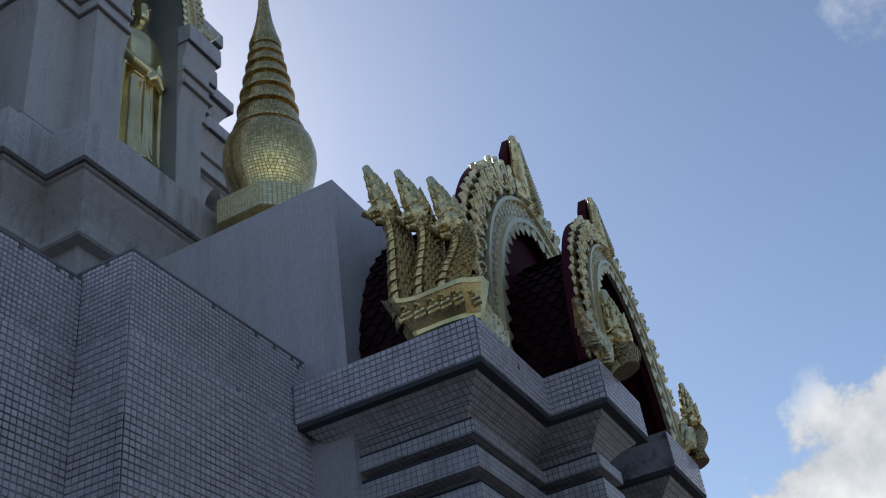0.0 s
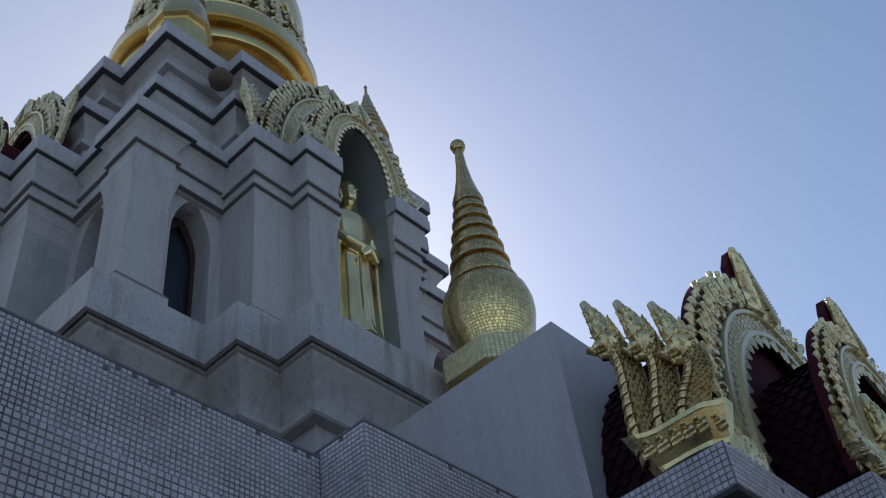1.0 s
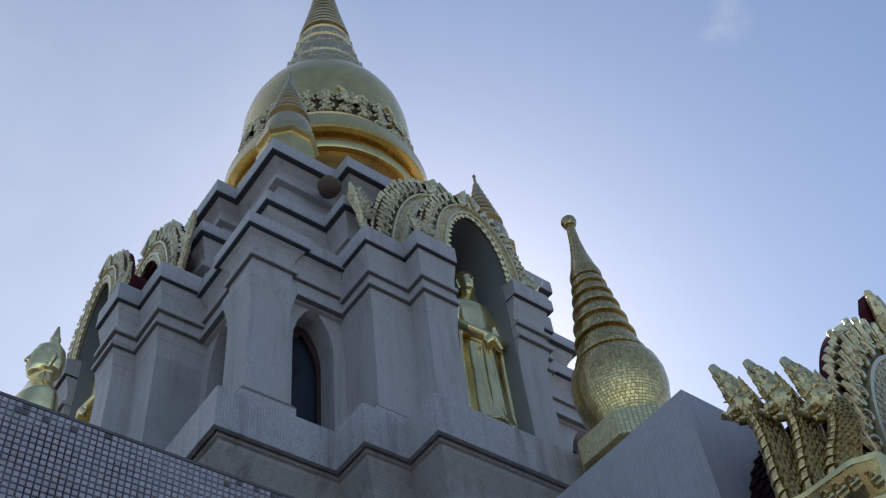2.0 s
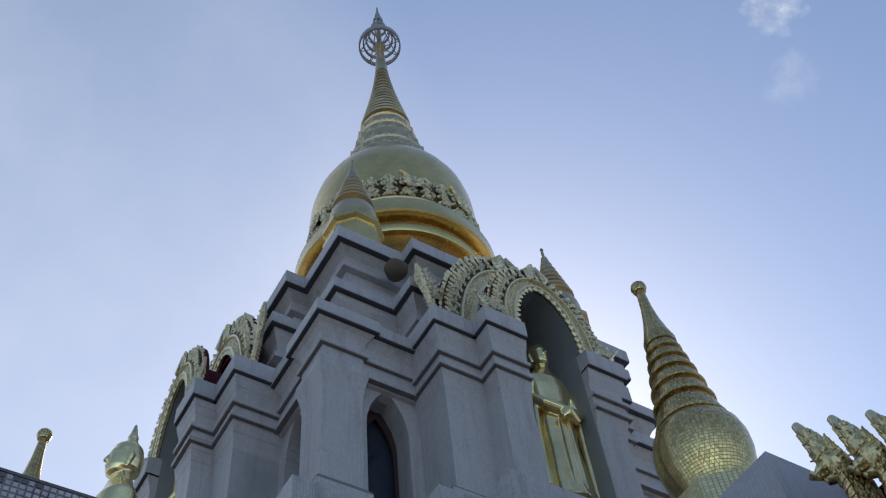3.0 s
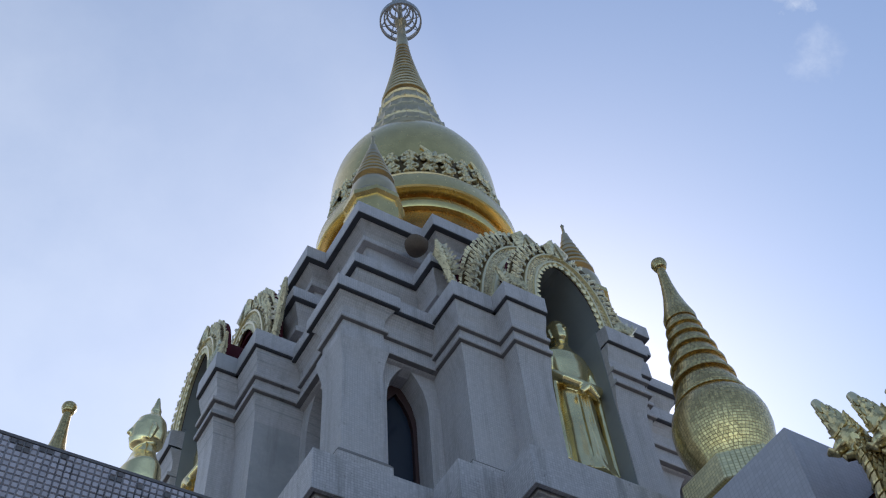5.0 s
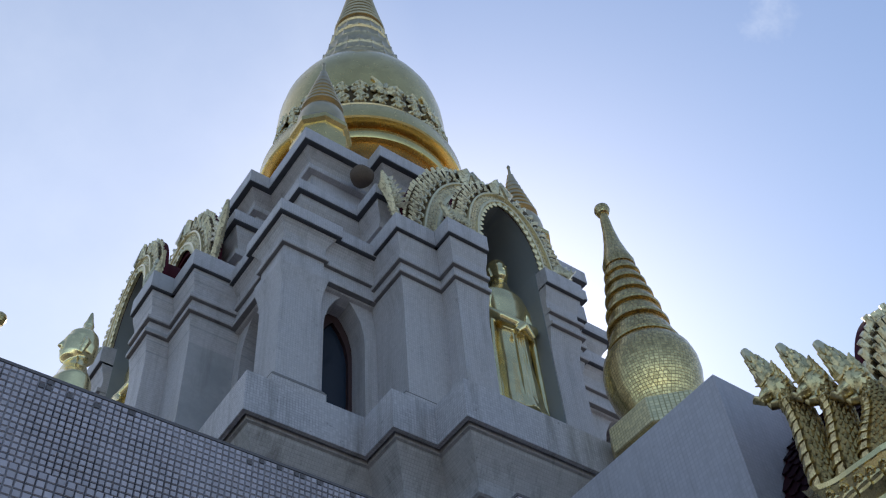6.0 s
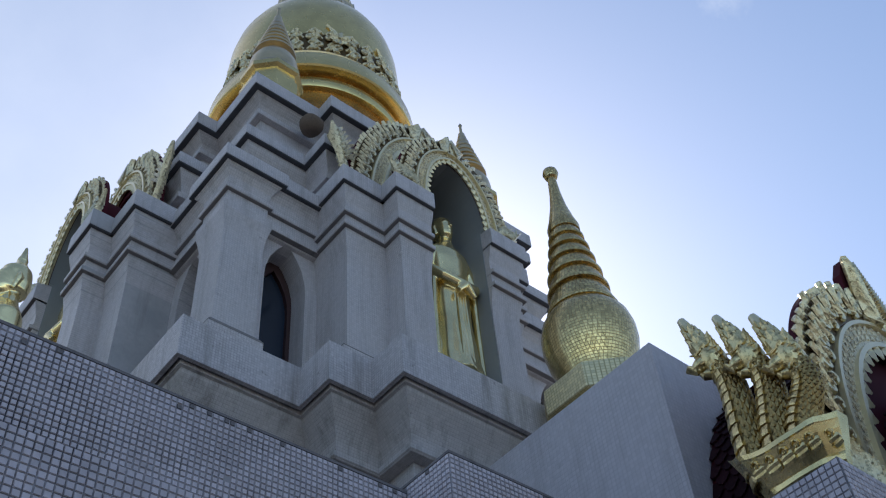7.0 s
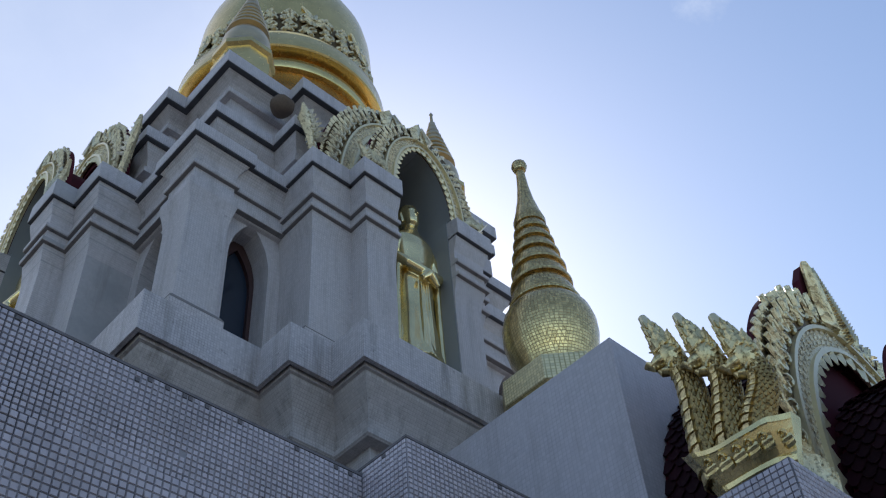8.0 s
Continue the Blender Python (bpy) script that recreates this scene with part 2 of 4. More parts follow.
FRIEZE = make_carved("bell_carving", (0.78, 0.68, 0.43), (0.22, 0.15, 0.07), 14, 0.03, 0.7)
SCALES = make_carved("naga_gilding", (0.93, 0.74, 0.36), (0.13, 0.08, 0.025), 14, 0.012, 0.97)
BOATGILT = make_gold("boat_gilding", (0.86, 0.68, 0.31), 0.24, 0.12, 16, dark=0.45)
# darker copy of the naga gilding: the necks' shadow side put into colour
SHADEGILT = make_carved("shaded_side_gilding", (0.42, 0.29, 0.11), (0.06, 0.04, 0.015), 14, 0.012, 0.9)
# dull bronze so dark that the shade between the carvings lies in its colour
SHADEBRONZE = make_gold("recess_shade_bronze", (0.16, 0.10, 0.035), 0.42, 0.3, 18)
TIP = make_plain("pale_cream_paint", (0.88, 0.77, 0.48), 0.32, 0.45)
MAROON = make_plain("maroon_paint", (0.075, 0.008, 0.017), 0.8)
MAROON.node_tree.nodes["Principled BSDF"].inputs["Specular IOR Level"].default_value = 0.15
ROOFTILE = make_piece("maroon_roof_tile", (0.028, 0.007, 0.010), 0.4, 0.75, 0.3, dirt=(0.02, 0.013, 0.013), gloss=0.12)
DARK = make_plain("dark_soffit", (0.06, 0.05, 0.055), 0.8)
GLASSY = make_plain("dark_window_glass", (0.02, 0.03, 0.05), 0.08)
WOOD = make_plain("dark_red_wood", (0.05, 0.02, 0.018), 0.45)
STEEL = make_plain("tarnished_metal", (0.42, 0.42, 0.42), 0.45, 0.3)
NEST = make_plain("grey_nest_fibre", (0.17, 0.125, 0.095), 0.95, 0, 0.5, 40)
ADDEDWALL = make_plaster("added_wall_plaster", (0.28, 0.28, 0.27), (0.15, 0.14, 0.12), 0.5)
PAVING = make_plaster("paving", (0.16, 0.155, 0.15), (0.09, 0.085, 0.08), 0.5)


# ======== mesh helpers ========
def part(name, bm, mat, parent=None, label="", smooth=False):
    me = bpy.data.meshes.new(name)
    bmesh.ops.recalc_face_normals(bm, faces=bm.faces)
    bm.to_mesh(me)
    bm.free()
    me.materials.append(mat)
    if smooth:
        me.polygons.foreach_set("use_smooth", [True] * len(me.polygons))
        me.set_sharp_from_angle(angle=radians(38))
    ob = new(name, me)
    if parent is not None:
        ob.parent = parent
    if label:
        ob["label"] = label
    return ob


def empty(name, place=(0, 0, 0), rz=0):
    ob = new(name)
    ob.matrix_world = pose(*place, 0, 0, rz)
    return ob


def box(bm, lo, hi, bevel=0.0):
    v = [bm.verts.new((x, y, z)) for z in (lo[2], hi[2]) for x, y in ((lo[0], lo[1]), (hi[0], lo[1]), (hi[0], hi[1]), (lo[0], hi[1]))]
    f = [bm.faces.new([v[i] for i in q]) for q in ((3, 2, 1, 0), (4, 5, 6, 7), (0, 1, 5, 4), (1, 2, 6, 5), (2, 3, 7, 6), (3, 0, 4, 7))]
    if bevel:
        es = {e for q in f for e in q.edges}
        bmesh.ops.bevel(bm, geom=list(es), offset=bevel, segments=2, affect="EDGES")
    return bm


def boxed(lo, hi, bevel=0.0):
    return box(bmesh.new(), lo, hi, bevel)


def redented(m, steps):
    """A square of half width m whose sides step out: steps of (half width, depth), the widest first."""
    side, d = [(-m, -m)], m
    for w, depth in steps:
        side += [(-w, -d), (-w, -depth)]
        d = depth
    side += [(-x, y) for x, y in reversed(side[1:])]
    out = []
    for k in range(4):
        c, s = ((1, 0), (0, 1), (-1, 0), (0, -1))[k]
        out += [(x * c - y * s, x * s + y * c) for x, y in side]
    return out


def rect(x0, y0, x1, y1):
    return [(x0, y0), (x1, y0), (x1, y1), (x0, y1)]


def loft(bm, poly, profile, cap=True):
    """Sweeps a right-angled outline up a profile of (outward offset, z): mouldings with mitred corners."""
    k = len(poly)
    corners = []
    for i in range(k):
        a, b, c = Vector(poly[i - 1]), Vector(poly[i]), Vector(poly[(i + 1) % k])
        e1, e2 = (b - a).normalized(), (c - b).normalized()
        corners.append((b, Vector((e1.y, -e1.x)) + Vector((e2.y, -e2.x))))
    rings = [[bm.verts.new((p.x + o.x * d, p.y + o.y * d, z)) for p, o in corners] for d, z in profile]
    for r0, r1 in zip(rings, rings[1:]):
        for i in range(k):
            j = (i + 1) % k
            bm.faces.new((r0[i], r0[j], r1[j], r1[i]))
    if cap:
        bm.faces.new(list(reversed(rings[0])))
        bm.faces.new(rings[-1])
    return bm


def lofted(poly, profile):
    return loft(bmesh.new(), poly, profile)


def lathe(bm, profile, seg=48, at=(0, 0, 0), caps=True):
    rings = []
    for r, z in profile:
        rings.append([bm.verts.new((at[0] + r * math.cos(6.283185 * i / seg), at[1] + r * math.sin(6.283185 * i / seg), at[2] + z)) for i in range(seg)])
    for a, b in zip(rings, rings[1:]):
        for i in range(seg):
            bm.faces.new((a[i], a[(i + 1) % seg], b[(i + 1) % seg], b[i]))
    if caps:
        bm.faces.new(list(reversed(rings[0])))
        bm.faces.new(rings[-1])
    return bm


def lathed(profile, seg=48):
    return lathe(bmesh.new(), profile, seg)


def tube(bm, points, radii, seg=10, squash=1.0):
    pts = [Vector(p) for p in points]
    rings = []
    for i, p in enumerate(pts):
        d = (pts[min(i + 1, len(pts) - 1)] - pts[max(i - 1, 0)]).normalized()
        s = d.cross(Vector((0.12, 0.98, 0.1))).normalized()
        u = s.cross(d)
        rings.append([bm.verts.new(p + (s * math.cos(6.283185 * k / seg) + u * math.sin(6.283185 * k / seg) * squash) * radii[i]) for k in range(seg)])
    for a, b in zip(rings, rings[1:]):
        for k in range(seg):
            bm.faces.new((a[k], a[(k + 1) % seg], b[(k + 1) % seg], b[k]))
    bm.faces.new(list(reversed(rings[0])))
    bm.faces.new(rings[-1])
    return bm


def flame(bm, base, along, out, side, length, width, thick, curl=0.35, blunt=0.04):
    """One carved flame leaf: a curled, ridged tongue growing from base in direction out and bending along."""
    base, along, out, side = Vector(base), Vector(along), Vector(out), Vector(side)
    rows = []
    for t, w in ((0, 0.55), (0.25, 1.0), (0.55, 0.85), (0.8, max(0.45, blunt * 1.5)), (1.0, blunt)):
        c = base + out * length * t + along * curl * length * t * t
        hw, th = width * 0.5 * w, thick * (1 - 0.6 * t)
        rows.append([bm.verts.new(c - along * hw), bm.verts.new(c + side * th), bm.verts.new(c + along * hw), bm.verts.new(c - side * th)])
    for a, b in zip(rows, rows[1:]):
        for i in range(4):
            bm.faces.new((a[i], a[(i + 1) % 4], b[(i + 1) % 4], b[i]))
    bm.faces.new(rows[-1])
    bm.faces.new(list(reversed(rows[0])))


def petal(bm, base, along, out, side, length, width, thick):
    """One blunt carved leaf, its rounded tip rolled forward, as deep as a finger."""
    base, along, out, side = Vector(base), Vector(along), Vector(out), Vector(side)
    rows = []
    for t, w, f in ((0, 0.75, 0.6), (0.35, 0.98, 1.0), (0.65, 1.0, 1.15), (0.86, 0.92, 1.2), (0.98, 0.78, 1.25), (1.0, 0.55, 1.3)):
        c = base + out * length * t + side * thick * (f - 1)
        hw = width * 0.5 * w
        rows.append([bm.verts.new(c - along * hw), bm.verts.new(c - along * hw * 0.45 + side * thick * 0.55), bm.verts.new(c + side * thick * 0.3), bm.verts.new(c + along * hw * 0.5 + side * thick * 0.6), bm.verts.new(c + along * hw), bm.verts.new(c - side * thick * 0.6)])
    for a, b in zip(rows, rows[1:]):
        for i in range(6):
            bm.faces.new((a[i], a[(i + 1) % 6], b[(i + 1) % 6], b[i]))
    bm.faces.new(rows[-1])
    bm.faces.new(list(reversed(rows[0])))


def scroll(bm, c, u, v, r, thick):
    """A carved volute that winds in from the radius r."""
    pts = [c + (u * math.cos(a) + v * math.sin(a)) * r * (1 - 0.72 * k / 9) for k, a in ((k, 0.62 * k) for k in range(10))]
    tube(bm, pts, [thick * (0.7 + 0.5 * math.sin(0.3 * k)) for k in range(10)], 6)


def arch_curve(half, spring, rise, n=28, pinch=0.75):
    """A pointed, slightly bell-shaped arch from (-half, spring) over the apex to (half, spring), in x and z."""
    left = []
    for i in range(n + 1):
        t = i / n
        x = -half * (math.cos(t * math.pi / 2) ** pinch)
        z = spring + rise * (0.86 * math.sin(t * math.pi / 2) + 0.14 * t ** 3)
        left.append((x, z))
    return left + [(-x, z) for x, z in reversed(left[:-1])]


def strip(bm, curve, inner, outer, y0, y1):
    """A band that follows a curve in x and z, from inner to outer along its normal, between y0 and y1."""
    rings = []
    for i, p in enumerate(curve):
        a, b = Vector(curve[max(i - 1, 0)]), Vector(curve[min(i + 1, len(curve) - 1)])
        d = (b - a).normalized()
        nrm = Vector((-d.y, d.x))
        q = Vector(p)
        rings.append([bm.verts.new((*(q + nrm * o).to_tuple()[:1], y, (q + nrm * o).y)) for o, y in ((inner, y0), (outer, y0), (outer, y1), (inner, y1))])
    for a, b in zip(rings, rings[1:]):
        for k in range(4):
            bm.faces.new((a[k], a[(k + 1) % 4], b[(k + 1) % 4], b[k]))
    bm.faces.new(rings[0])
    bm.faces.new(list(reversed(rings[-1])))
    return bm


def gable(parent, cx, y, half, spring, rise, band, fine=1.0, seed=1, foot=True, teeth=True, crest=1.0, gilt=None, horn=False):
    """A carved, gilded gable arch facing -y: maroon board, two pale mouldings with a patterned band between
    them, rows of flame leaves round the outside, a tall crest and scalloped teeth inside."""
    rnd = random.Random(seed)
    gilt = gilt or CARVED
    curve = [(x + cx, z) for x, z in arch_curve(half, spring, rise, 30)]
    n = len(curve)
    g = part("gable_board", strip(bmesh.new(), curve, 0.0, band * 1.07, y + 0.03, y + 0.10), MAROON, parent, "maroon gable board with gilded carving")
    part("inner_moulding", strip(bmesh.new(), curve, 0.0, band * 0.075, y - 0.045, y + 0.03), TIP, g, "pale cream moulding")
    part("patterned_band", strip(bmesh.new(), curve, band * 0.065, band * 0.38, y - 0.005, y + 0.035), PALECARVED, g, "pale gilded band of fine pattern")
    part("outer_moulding", strip(bmesh.new(), curve, band * 0.38, band * 0.44, y - 0.045, y + 0.03), TIP, g, "pale cream moulding")
    part("carving_ground", strip(bmesh.new(), curve, band * 0.45, band * 0.97, y + 0.0, y + 0.032), SHADEBRONZE, g)
    pts, total = [], 0.0
    for i in range(n - 1):
        a, b = Vector(curve[i]), Vector(curve[i + 1])
        pts.append((total, a, b))
        total += (b - a).length

    def at(s):
        for s0, a, b in reversed(pts):
            if s >= s0:
                d = (b - a).normalized()
                return a + d * (s - s0), d, Vector((-d.y, d.x))

    bm = bmesh.new()
    count = max(14, int(total / (0.105 * fine)))
    for i in range(count):
        s = (i + 0.5) / count * total
        p, d, nr = at(s)
        up = -1 if s > total / 2 else 1
        k = rnd.uniform(0.92, 1.1) * (1 + 0.25 * (1 - abs(2 * s / total - 1)))
        q = p + nr * band * 0.66
        petal(bm, (q.x, y + 0.03, q.y), (d.x * up, 0, d.y * up), (nr.x, 0, nr.y), (0, -1, 0), band * 0.38 * k, total / count * 1.02, 0.036 * fine)
        petal(bm, (q.x, y - 0.02, q.y), (d.x * up, 0, d.y * up), (nr.x, 0, nr.y), (0, -1, 0), band * 0.26 * k, total / count * 0.72, 0.034 * fine)
    count = max(12, int(total / (0.105 * fine)))
    for i in range(count):
        s = (i + 0.5) / count * total
        p, d, nr = at(s)
        turn = 1 if i % 2 else -1
        q = p + nr * band * (0.60 + 0.05 * turn + rnd.uniform(-0.02, 0.02))
        scroll(bm, Vector((q.x, y - 0.012, q.y)), Vector((d.x, 0, d.y)) * turn, Vector((nr.x, 0, nr.y)), band * rnd.uniform(0.12, 0.155), 0.019 * fine)
        flame(bm, (q.x, y - 0.01, q.y), (d.x * turn, 0, d.y * turn), (nr.x, -0.25, nr.y), (0, -1, 0), band * 0.24, 0.07 * fine, 0.03 * fine, 0.7, 0.3)
    tagged(part("flame_border", bm, gilt, g), kind="stuff")
    bm = bmesh.new()
    beads = int(total / (0.085 * fine))
    for i in range(beads):
        p, d, nr = at((i + 0.5) / beads * total)
        for row in (0.13, 0.22, 0.31):
            q = p + nr * band * row
            flame(bm, (q.x, y - 0.004, q.y), (d.x, 0, d.y), (nr.x, -0.2, nr.y), (0, -1, 0), band * 0.075, 0.05 * fine, 0.02, 0.0, 0.4)
    tagged(part("bead_band", bm, PALECARVED, g), kind="stuff")
    if teeth:
        bm = bmesh.new()
        count = max(8, int(total / (0.15 * fine)))
        for i in range(count):
            p, d, nr = at((i + 0.5) / count * total)
            flame(bm, (p.x, y - 0.02, p.y), (d.x, 0, d.y), (-nr.x, 0, -nr.y), (0, -1, 0), 0.095 * fine, 0.15 * fine, 0.025, 0.0, 0.25)
        tagged(part("scalloped_teeth", bm, TIP, g), kind="stuff")
    ax, az = curve[n // 2]
    bm = bmesh.new()
    for k in range(22):
        t = k / 21
        h = az + band * (0.45 + 1.25 * crest * t)
        w = band * 0.5 * (1 - t) + 0.03
        for sx in (-1, 1):
            flame(bm, (ax + sx * w * 0.35, y - 0.02 * (1 - t), h - 0.05), (sx * 0.8, 0, 0.2), (sx * 0.45 * (1 - t), -0.15, 1), (0, -1, 0), band * (0.40 - 0.12 * t), 0.18 * fine, 0.07 * fine, 0.4, 0.3)
    if crest > 0.5:
        flame(bm, (ax, y, az + band * (0.4 + 1.0 * crest)), (1, 0, 0), (0, 0, 1), (0, -1, 0), band * 0.55, 0.16 * fine, 0.05, 0.0)
    tagged(part("crest", bm, gilt, g, "tall flame-shaped crest"), kind="stuff")
    bm = bmesh.new()
    for sx in (-1, 1):
        v = [bm.verts.new((ax + sx * a, yy, az + b)) for yy in (y + 0.03, y + 0.11) for a, b in ((0, band * 0.8), (band * 0.42, band * 0.85), (band * 0.30, band * (0.8 + 0.7 * crest)), (0, band * (0.85 + 1.15 * crest)))]
        for f in ((0, 1, 2, 3), (7, 6, 5, 4), (0, 4, 5, 1), (1, 5, 6, 2), (2, 6, 7, 3)):
            bm.faces.new([v[i] for i in f])
    part("crest_board", bm, MAROON, g)
    if foot:
        for sx in (-1, 1):
            bm = bmesh.new()
            x0 = cx + sx * (half + band * (0.5 if crest > 0.5 else 0.62))
            small = 1.0 if crest > 0.5 else 0.62
            for k in range(14):
                t = k / 13
                a = Vector((x0 + sx * band * 0.75 * small * t, y - 0.02, spring + 0.02 + band * small * (0.12 * math.sin(t * 6) + 0.55 * t * t)))
                flame(bm, a, (sx * 0.6, 0, 0.3), (sx * (0.1 + 0.5 * t) , -0.15, 1), (0, -1, 0), band * small * (0.62 - 0.25 * t), 0.17 * fine * small, 0.065 * fine, 0.4, 0.3)
                flame(bm, a - Vector((0, 0.03, 0)), (sx * 0.6, 0, 0.3), (-sx * 0.3, -0.3, 0.8), (0, -1, 0), band * small * (0.42 - 0.15 * t), 0.13 * fine * small, 0.06 * fine, 0.4, 0.3)
            for k in range(7):
                t = k / 6
                scroll(bm, Vector((x0 + sx * band * 0.6 * small * t, y - 0.05, spring + 0.05 + band * small * (0.1 + 0.4 * t * t))), Vector((sx, 0, 0)), Vector((0, 0, 1)), band * 0.13, 0.02 * fine)
            if horn:
                for k in range(9):
                    t = k / 8
                    c = Vector((cx + sx * (half + band * 0.75 + 0.10 + 0.16 * t), y - 0.02, spring + 0.12 + 0.5 * t))
                    scroll(bm, c, Vector((sx, 0, 0)), Vector((0, 0, 1)), 0.085, 0.024)
                    flame(bm, c, (sx, 0, 0.3), (sx * 0.5, -0.2, 0.8), (0, -1, 0), 0.15, 0.13, 0.06, 0.3, 0.4)
                for k in range(7):
                    t = k / 6
                    c = Vector((cx + sx * (half + band * 0.75 + 0.26 + 0.10 * t), y - 0.02, spring + 0.66 + 0.5 * t))
                    w = 0.13 * (1 - t) + 0.02
                    for q in (-1, 1):
                        flame(bm, c, (q, 0, 0.2), (q * (0.55 - 0.35 * t), -0.15, 0.8), (0, -1, 0), 0.14 + w, 0.13, 0.06, 0.3, 0.35)
            tagged(part("foot_scroll", bm, gilt, g, "upturned carved foliage"), kind="stuff")
    return g


def scale_roof(parent, cx, y0, y1, half, spring, rise, pitch, name="roof"):
    """A curved roof shell along y with rows of fish-scale tiles."""
    curve = [(x + cx, z) for x, z in arch_curve(half, spring, rise, 28, 0.62)]
    shell = part(name, strip(bmesh.new(), curve, -0.06, 0.0, y0, y1), MAROON, parent, "maroon fish-scale tiled roof")
    bm = bmesh.new()
    pts, total = [], 0.0
    for i in range(len(curve) - 1):
        a, b = Vector(curve[i]), Vector(curve[i + 1])
        pts.append((total, a, b))
        total += (b - a).length
    rows = int(total / (pitch * 0.75))
    for r in range(rows):
        s = r / rows * total
        for s0, a, b in reversed(pts):
            if s >= s0:
                d = (b - a).normalized()
                p = a + d * (s - s0)
                break
        nr = Vector((-d.y, d.x))
        down = -d if s < total / 2 else d
        k = int((y1 - y0) / pitch) + 1
        for i in range(k):
            y = y0 + (i + (0.5 if r % 2 else 0.0)) * pitch
            if y > y1:
                continue
            up = [Vector((p.x, 0, p.y)) + Vector((nr.x, 0, nr.y)) * o + Vector((down.x, 0, down.y)) * q + Vector((0, y + w, 0))
                  for q, w, o in ((-0.5 * pitch, -0.48 * pitch, 0.004), (-0.5 * pitch, 0.48 * pitch, 0.004), (0.3 * pitch, 0.48 * pitch, 0.022), (0.7 * pitch, 0.25 * pitch, 0.028), (0.85 * pitch, 0, 0.03), (0.7 * pitch, -0.25 * pitch, 0.028), (0.3 * pitch, -0.48 * pitch, 0.022))]
            lo = [v - Vector((nr.x, 0, nr.y)) * 0.016 for v in up]
            a = [bm.verts.new(v) for v in up]
            b = [bm.verts.new(v) for v in lo]
            bm.faces.new(a)
            for j in range(2, 6):
                bm.faces.new((a[j - 1], b[j - 1], b[j], a[j]))
    tagged(part("roof_tiles", bm, ROOFTILE, shell), kind="stuff")
    return shell


# ======== ground ========
bm = bmesh.new()
box(bm, (-2500, -2500, -0.4), (2500, 2500, 0.0))
tagged(part("ground", bm, PAVING), "pale grey paved temple ground, dusty", "ground", kind="structure")

CX, CY = 6.77, 9.745

# ======== the main chedi ========
chedi = tagged(empty("chedi", (CX, CY, 0)), "white tiered chedi with porches, gold bell and tall gilded spire", "chedi")
LEDGE = redented(3.44, [(2.21, 3.90), (1.73, 4.35)])


def soffit_shade(parent, poly, inner, outer, z):
    """The underside of a fascia: its shade, with mould where the rain drips off, put into a black strip."""
    part("drip_shade", lofted(poly, [(inner, z - 0.022), (outer - 0.006, z - 0.022), (outer - 0.006, z + 0.012), (inner, z + 0.012)]), BLACKSHADE, parent, "black shade and mould under the fascia")


part("base_wall", lofted(LEDGE, [(-0.33, 0.0), (-0.33, 7.36), (-0.22, 7.37), (-0.20, 7.39), (-0.20, 7.44), (-0.27, 7.45), (-0.285, 7.52), (-0.27, 7.62), (-0.22, 7.74), (-0.16, 7.84), (-0.11, 7.92), (-0.10, 7.96), (-0.07, 7.97), (-0.07, 8.06)]), STAINED, chedi, "weathered moulded plinth with brown rain stains")
part("plinth_ledge", lofted(LEDGE, [(-0.14, 8.06), (-0.045, 8.06), (-0.045, 8.0), (0.0, 8.0), (0.0, 8.46), (-0.10, 8.50)]), MOSAIC, chedi, "white mosaic ledge with dirty lower edge")
BODY = redented(2.45, [(1.10, 2.9), (0.62, 2.4)])
part("body_wall", lofted(BODY, [(0.0, 8.40), (0.0, 11.2)]), WHITE, chedi)
MAIN = redented(2.91, [(2.42, 2.865), (0.90, 2.4)])
part("main_cornice", lofted(MAIN, [(-0.16, 10.80), (-0.02, 10.84), (0.0, 10.86), (0.055, 10.865), (0.06, 10.875), (0.06, 10.91), (0.015, 10.92), (0.015, 11.135), (0.06, 11.14), (0.065, 11.15), (0.065, 11.19), (0.03, 11.20), (0.02, 11.27), (0.035, 11.38), (0.08, 11.46), (0.115, 11.50), (0.12, 11.54), (0.17, 11.54), (0.17, 11.73), (0.0, 11.77)]), WHITE, chedi)
soffit_shade(chedi, MAIN, 0.11, 0.17, 11.54)
# the narrow shadow under each fillet, built as a dark strip
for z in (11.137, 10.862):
    part("shade_line", lofted(MAIN, [(0.0, z - 0.010), (0.054, z - 0.006), (0.054, z + 0.004), (0.0, z + 0.004)]), MOULDSHADE, chedi, "dark shade line under a fillet")
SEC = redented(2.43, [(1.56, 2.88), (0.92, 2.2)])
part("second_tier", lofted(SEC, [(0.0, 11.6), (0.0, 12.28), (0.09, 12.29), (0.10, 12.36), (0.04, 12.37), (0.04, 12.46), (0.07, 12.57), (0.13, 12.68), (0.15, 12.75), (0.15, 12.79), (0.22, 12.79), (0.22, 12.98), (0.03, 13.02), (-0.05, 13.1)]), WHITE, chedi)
soffit_shade(chedi, SEC, 0.13, 0.22, 12.79)
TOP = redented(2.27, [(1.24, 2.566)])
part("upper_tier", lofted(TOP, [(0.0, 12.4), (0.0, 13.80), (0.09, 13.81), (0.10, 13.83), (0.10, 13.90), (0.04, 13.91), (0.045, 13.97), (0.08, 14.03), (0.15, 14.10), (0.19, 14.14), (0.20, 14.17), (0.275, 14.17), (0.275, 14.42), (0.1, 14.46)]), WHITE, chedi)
soffit_shade(chedi, TOP, 0.18, 0.275, 14.17)
part("drum_base", lofted(redented(1.85, [(1.2, 2.1)]), [(0.0, 14.4), (0.0, 15.2), (-0.15, 15.5)]), WHITE, chedi)
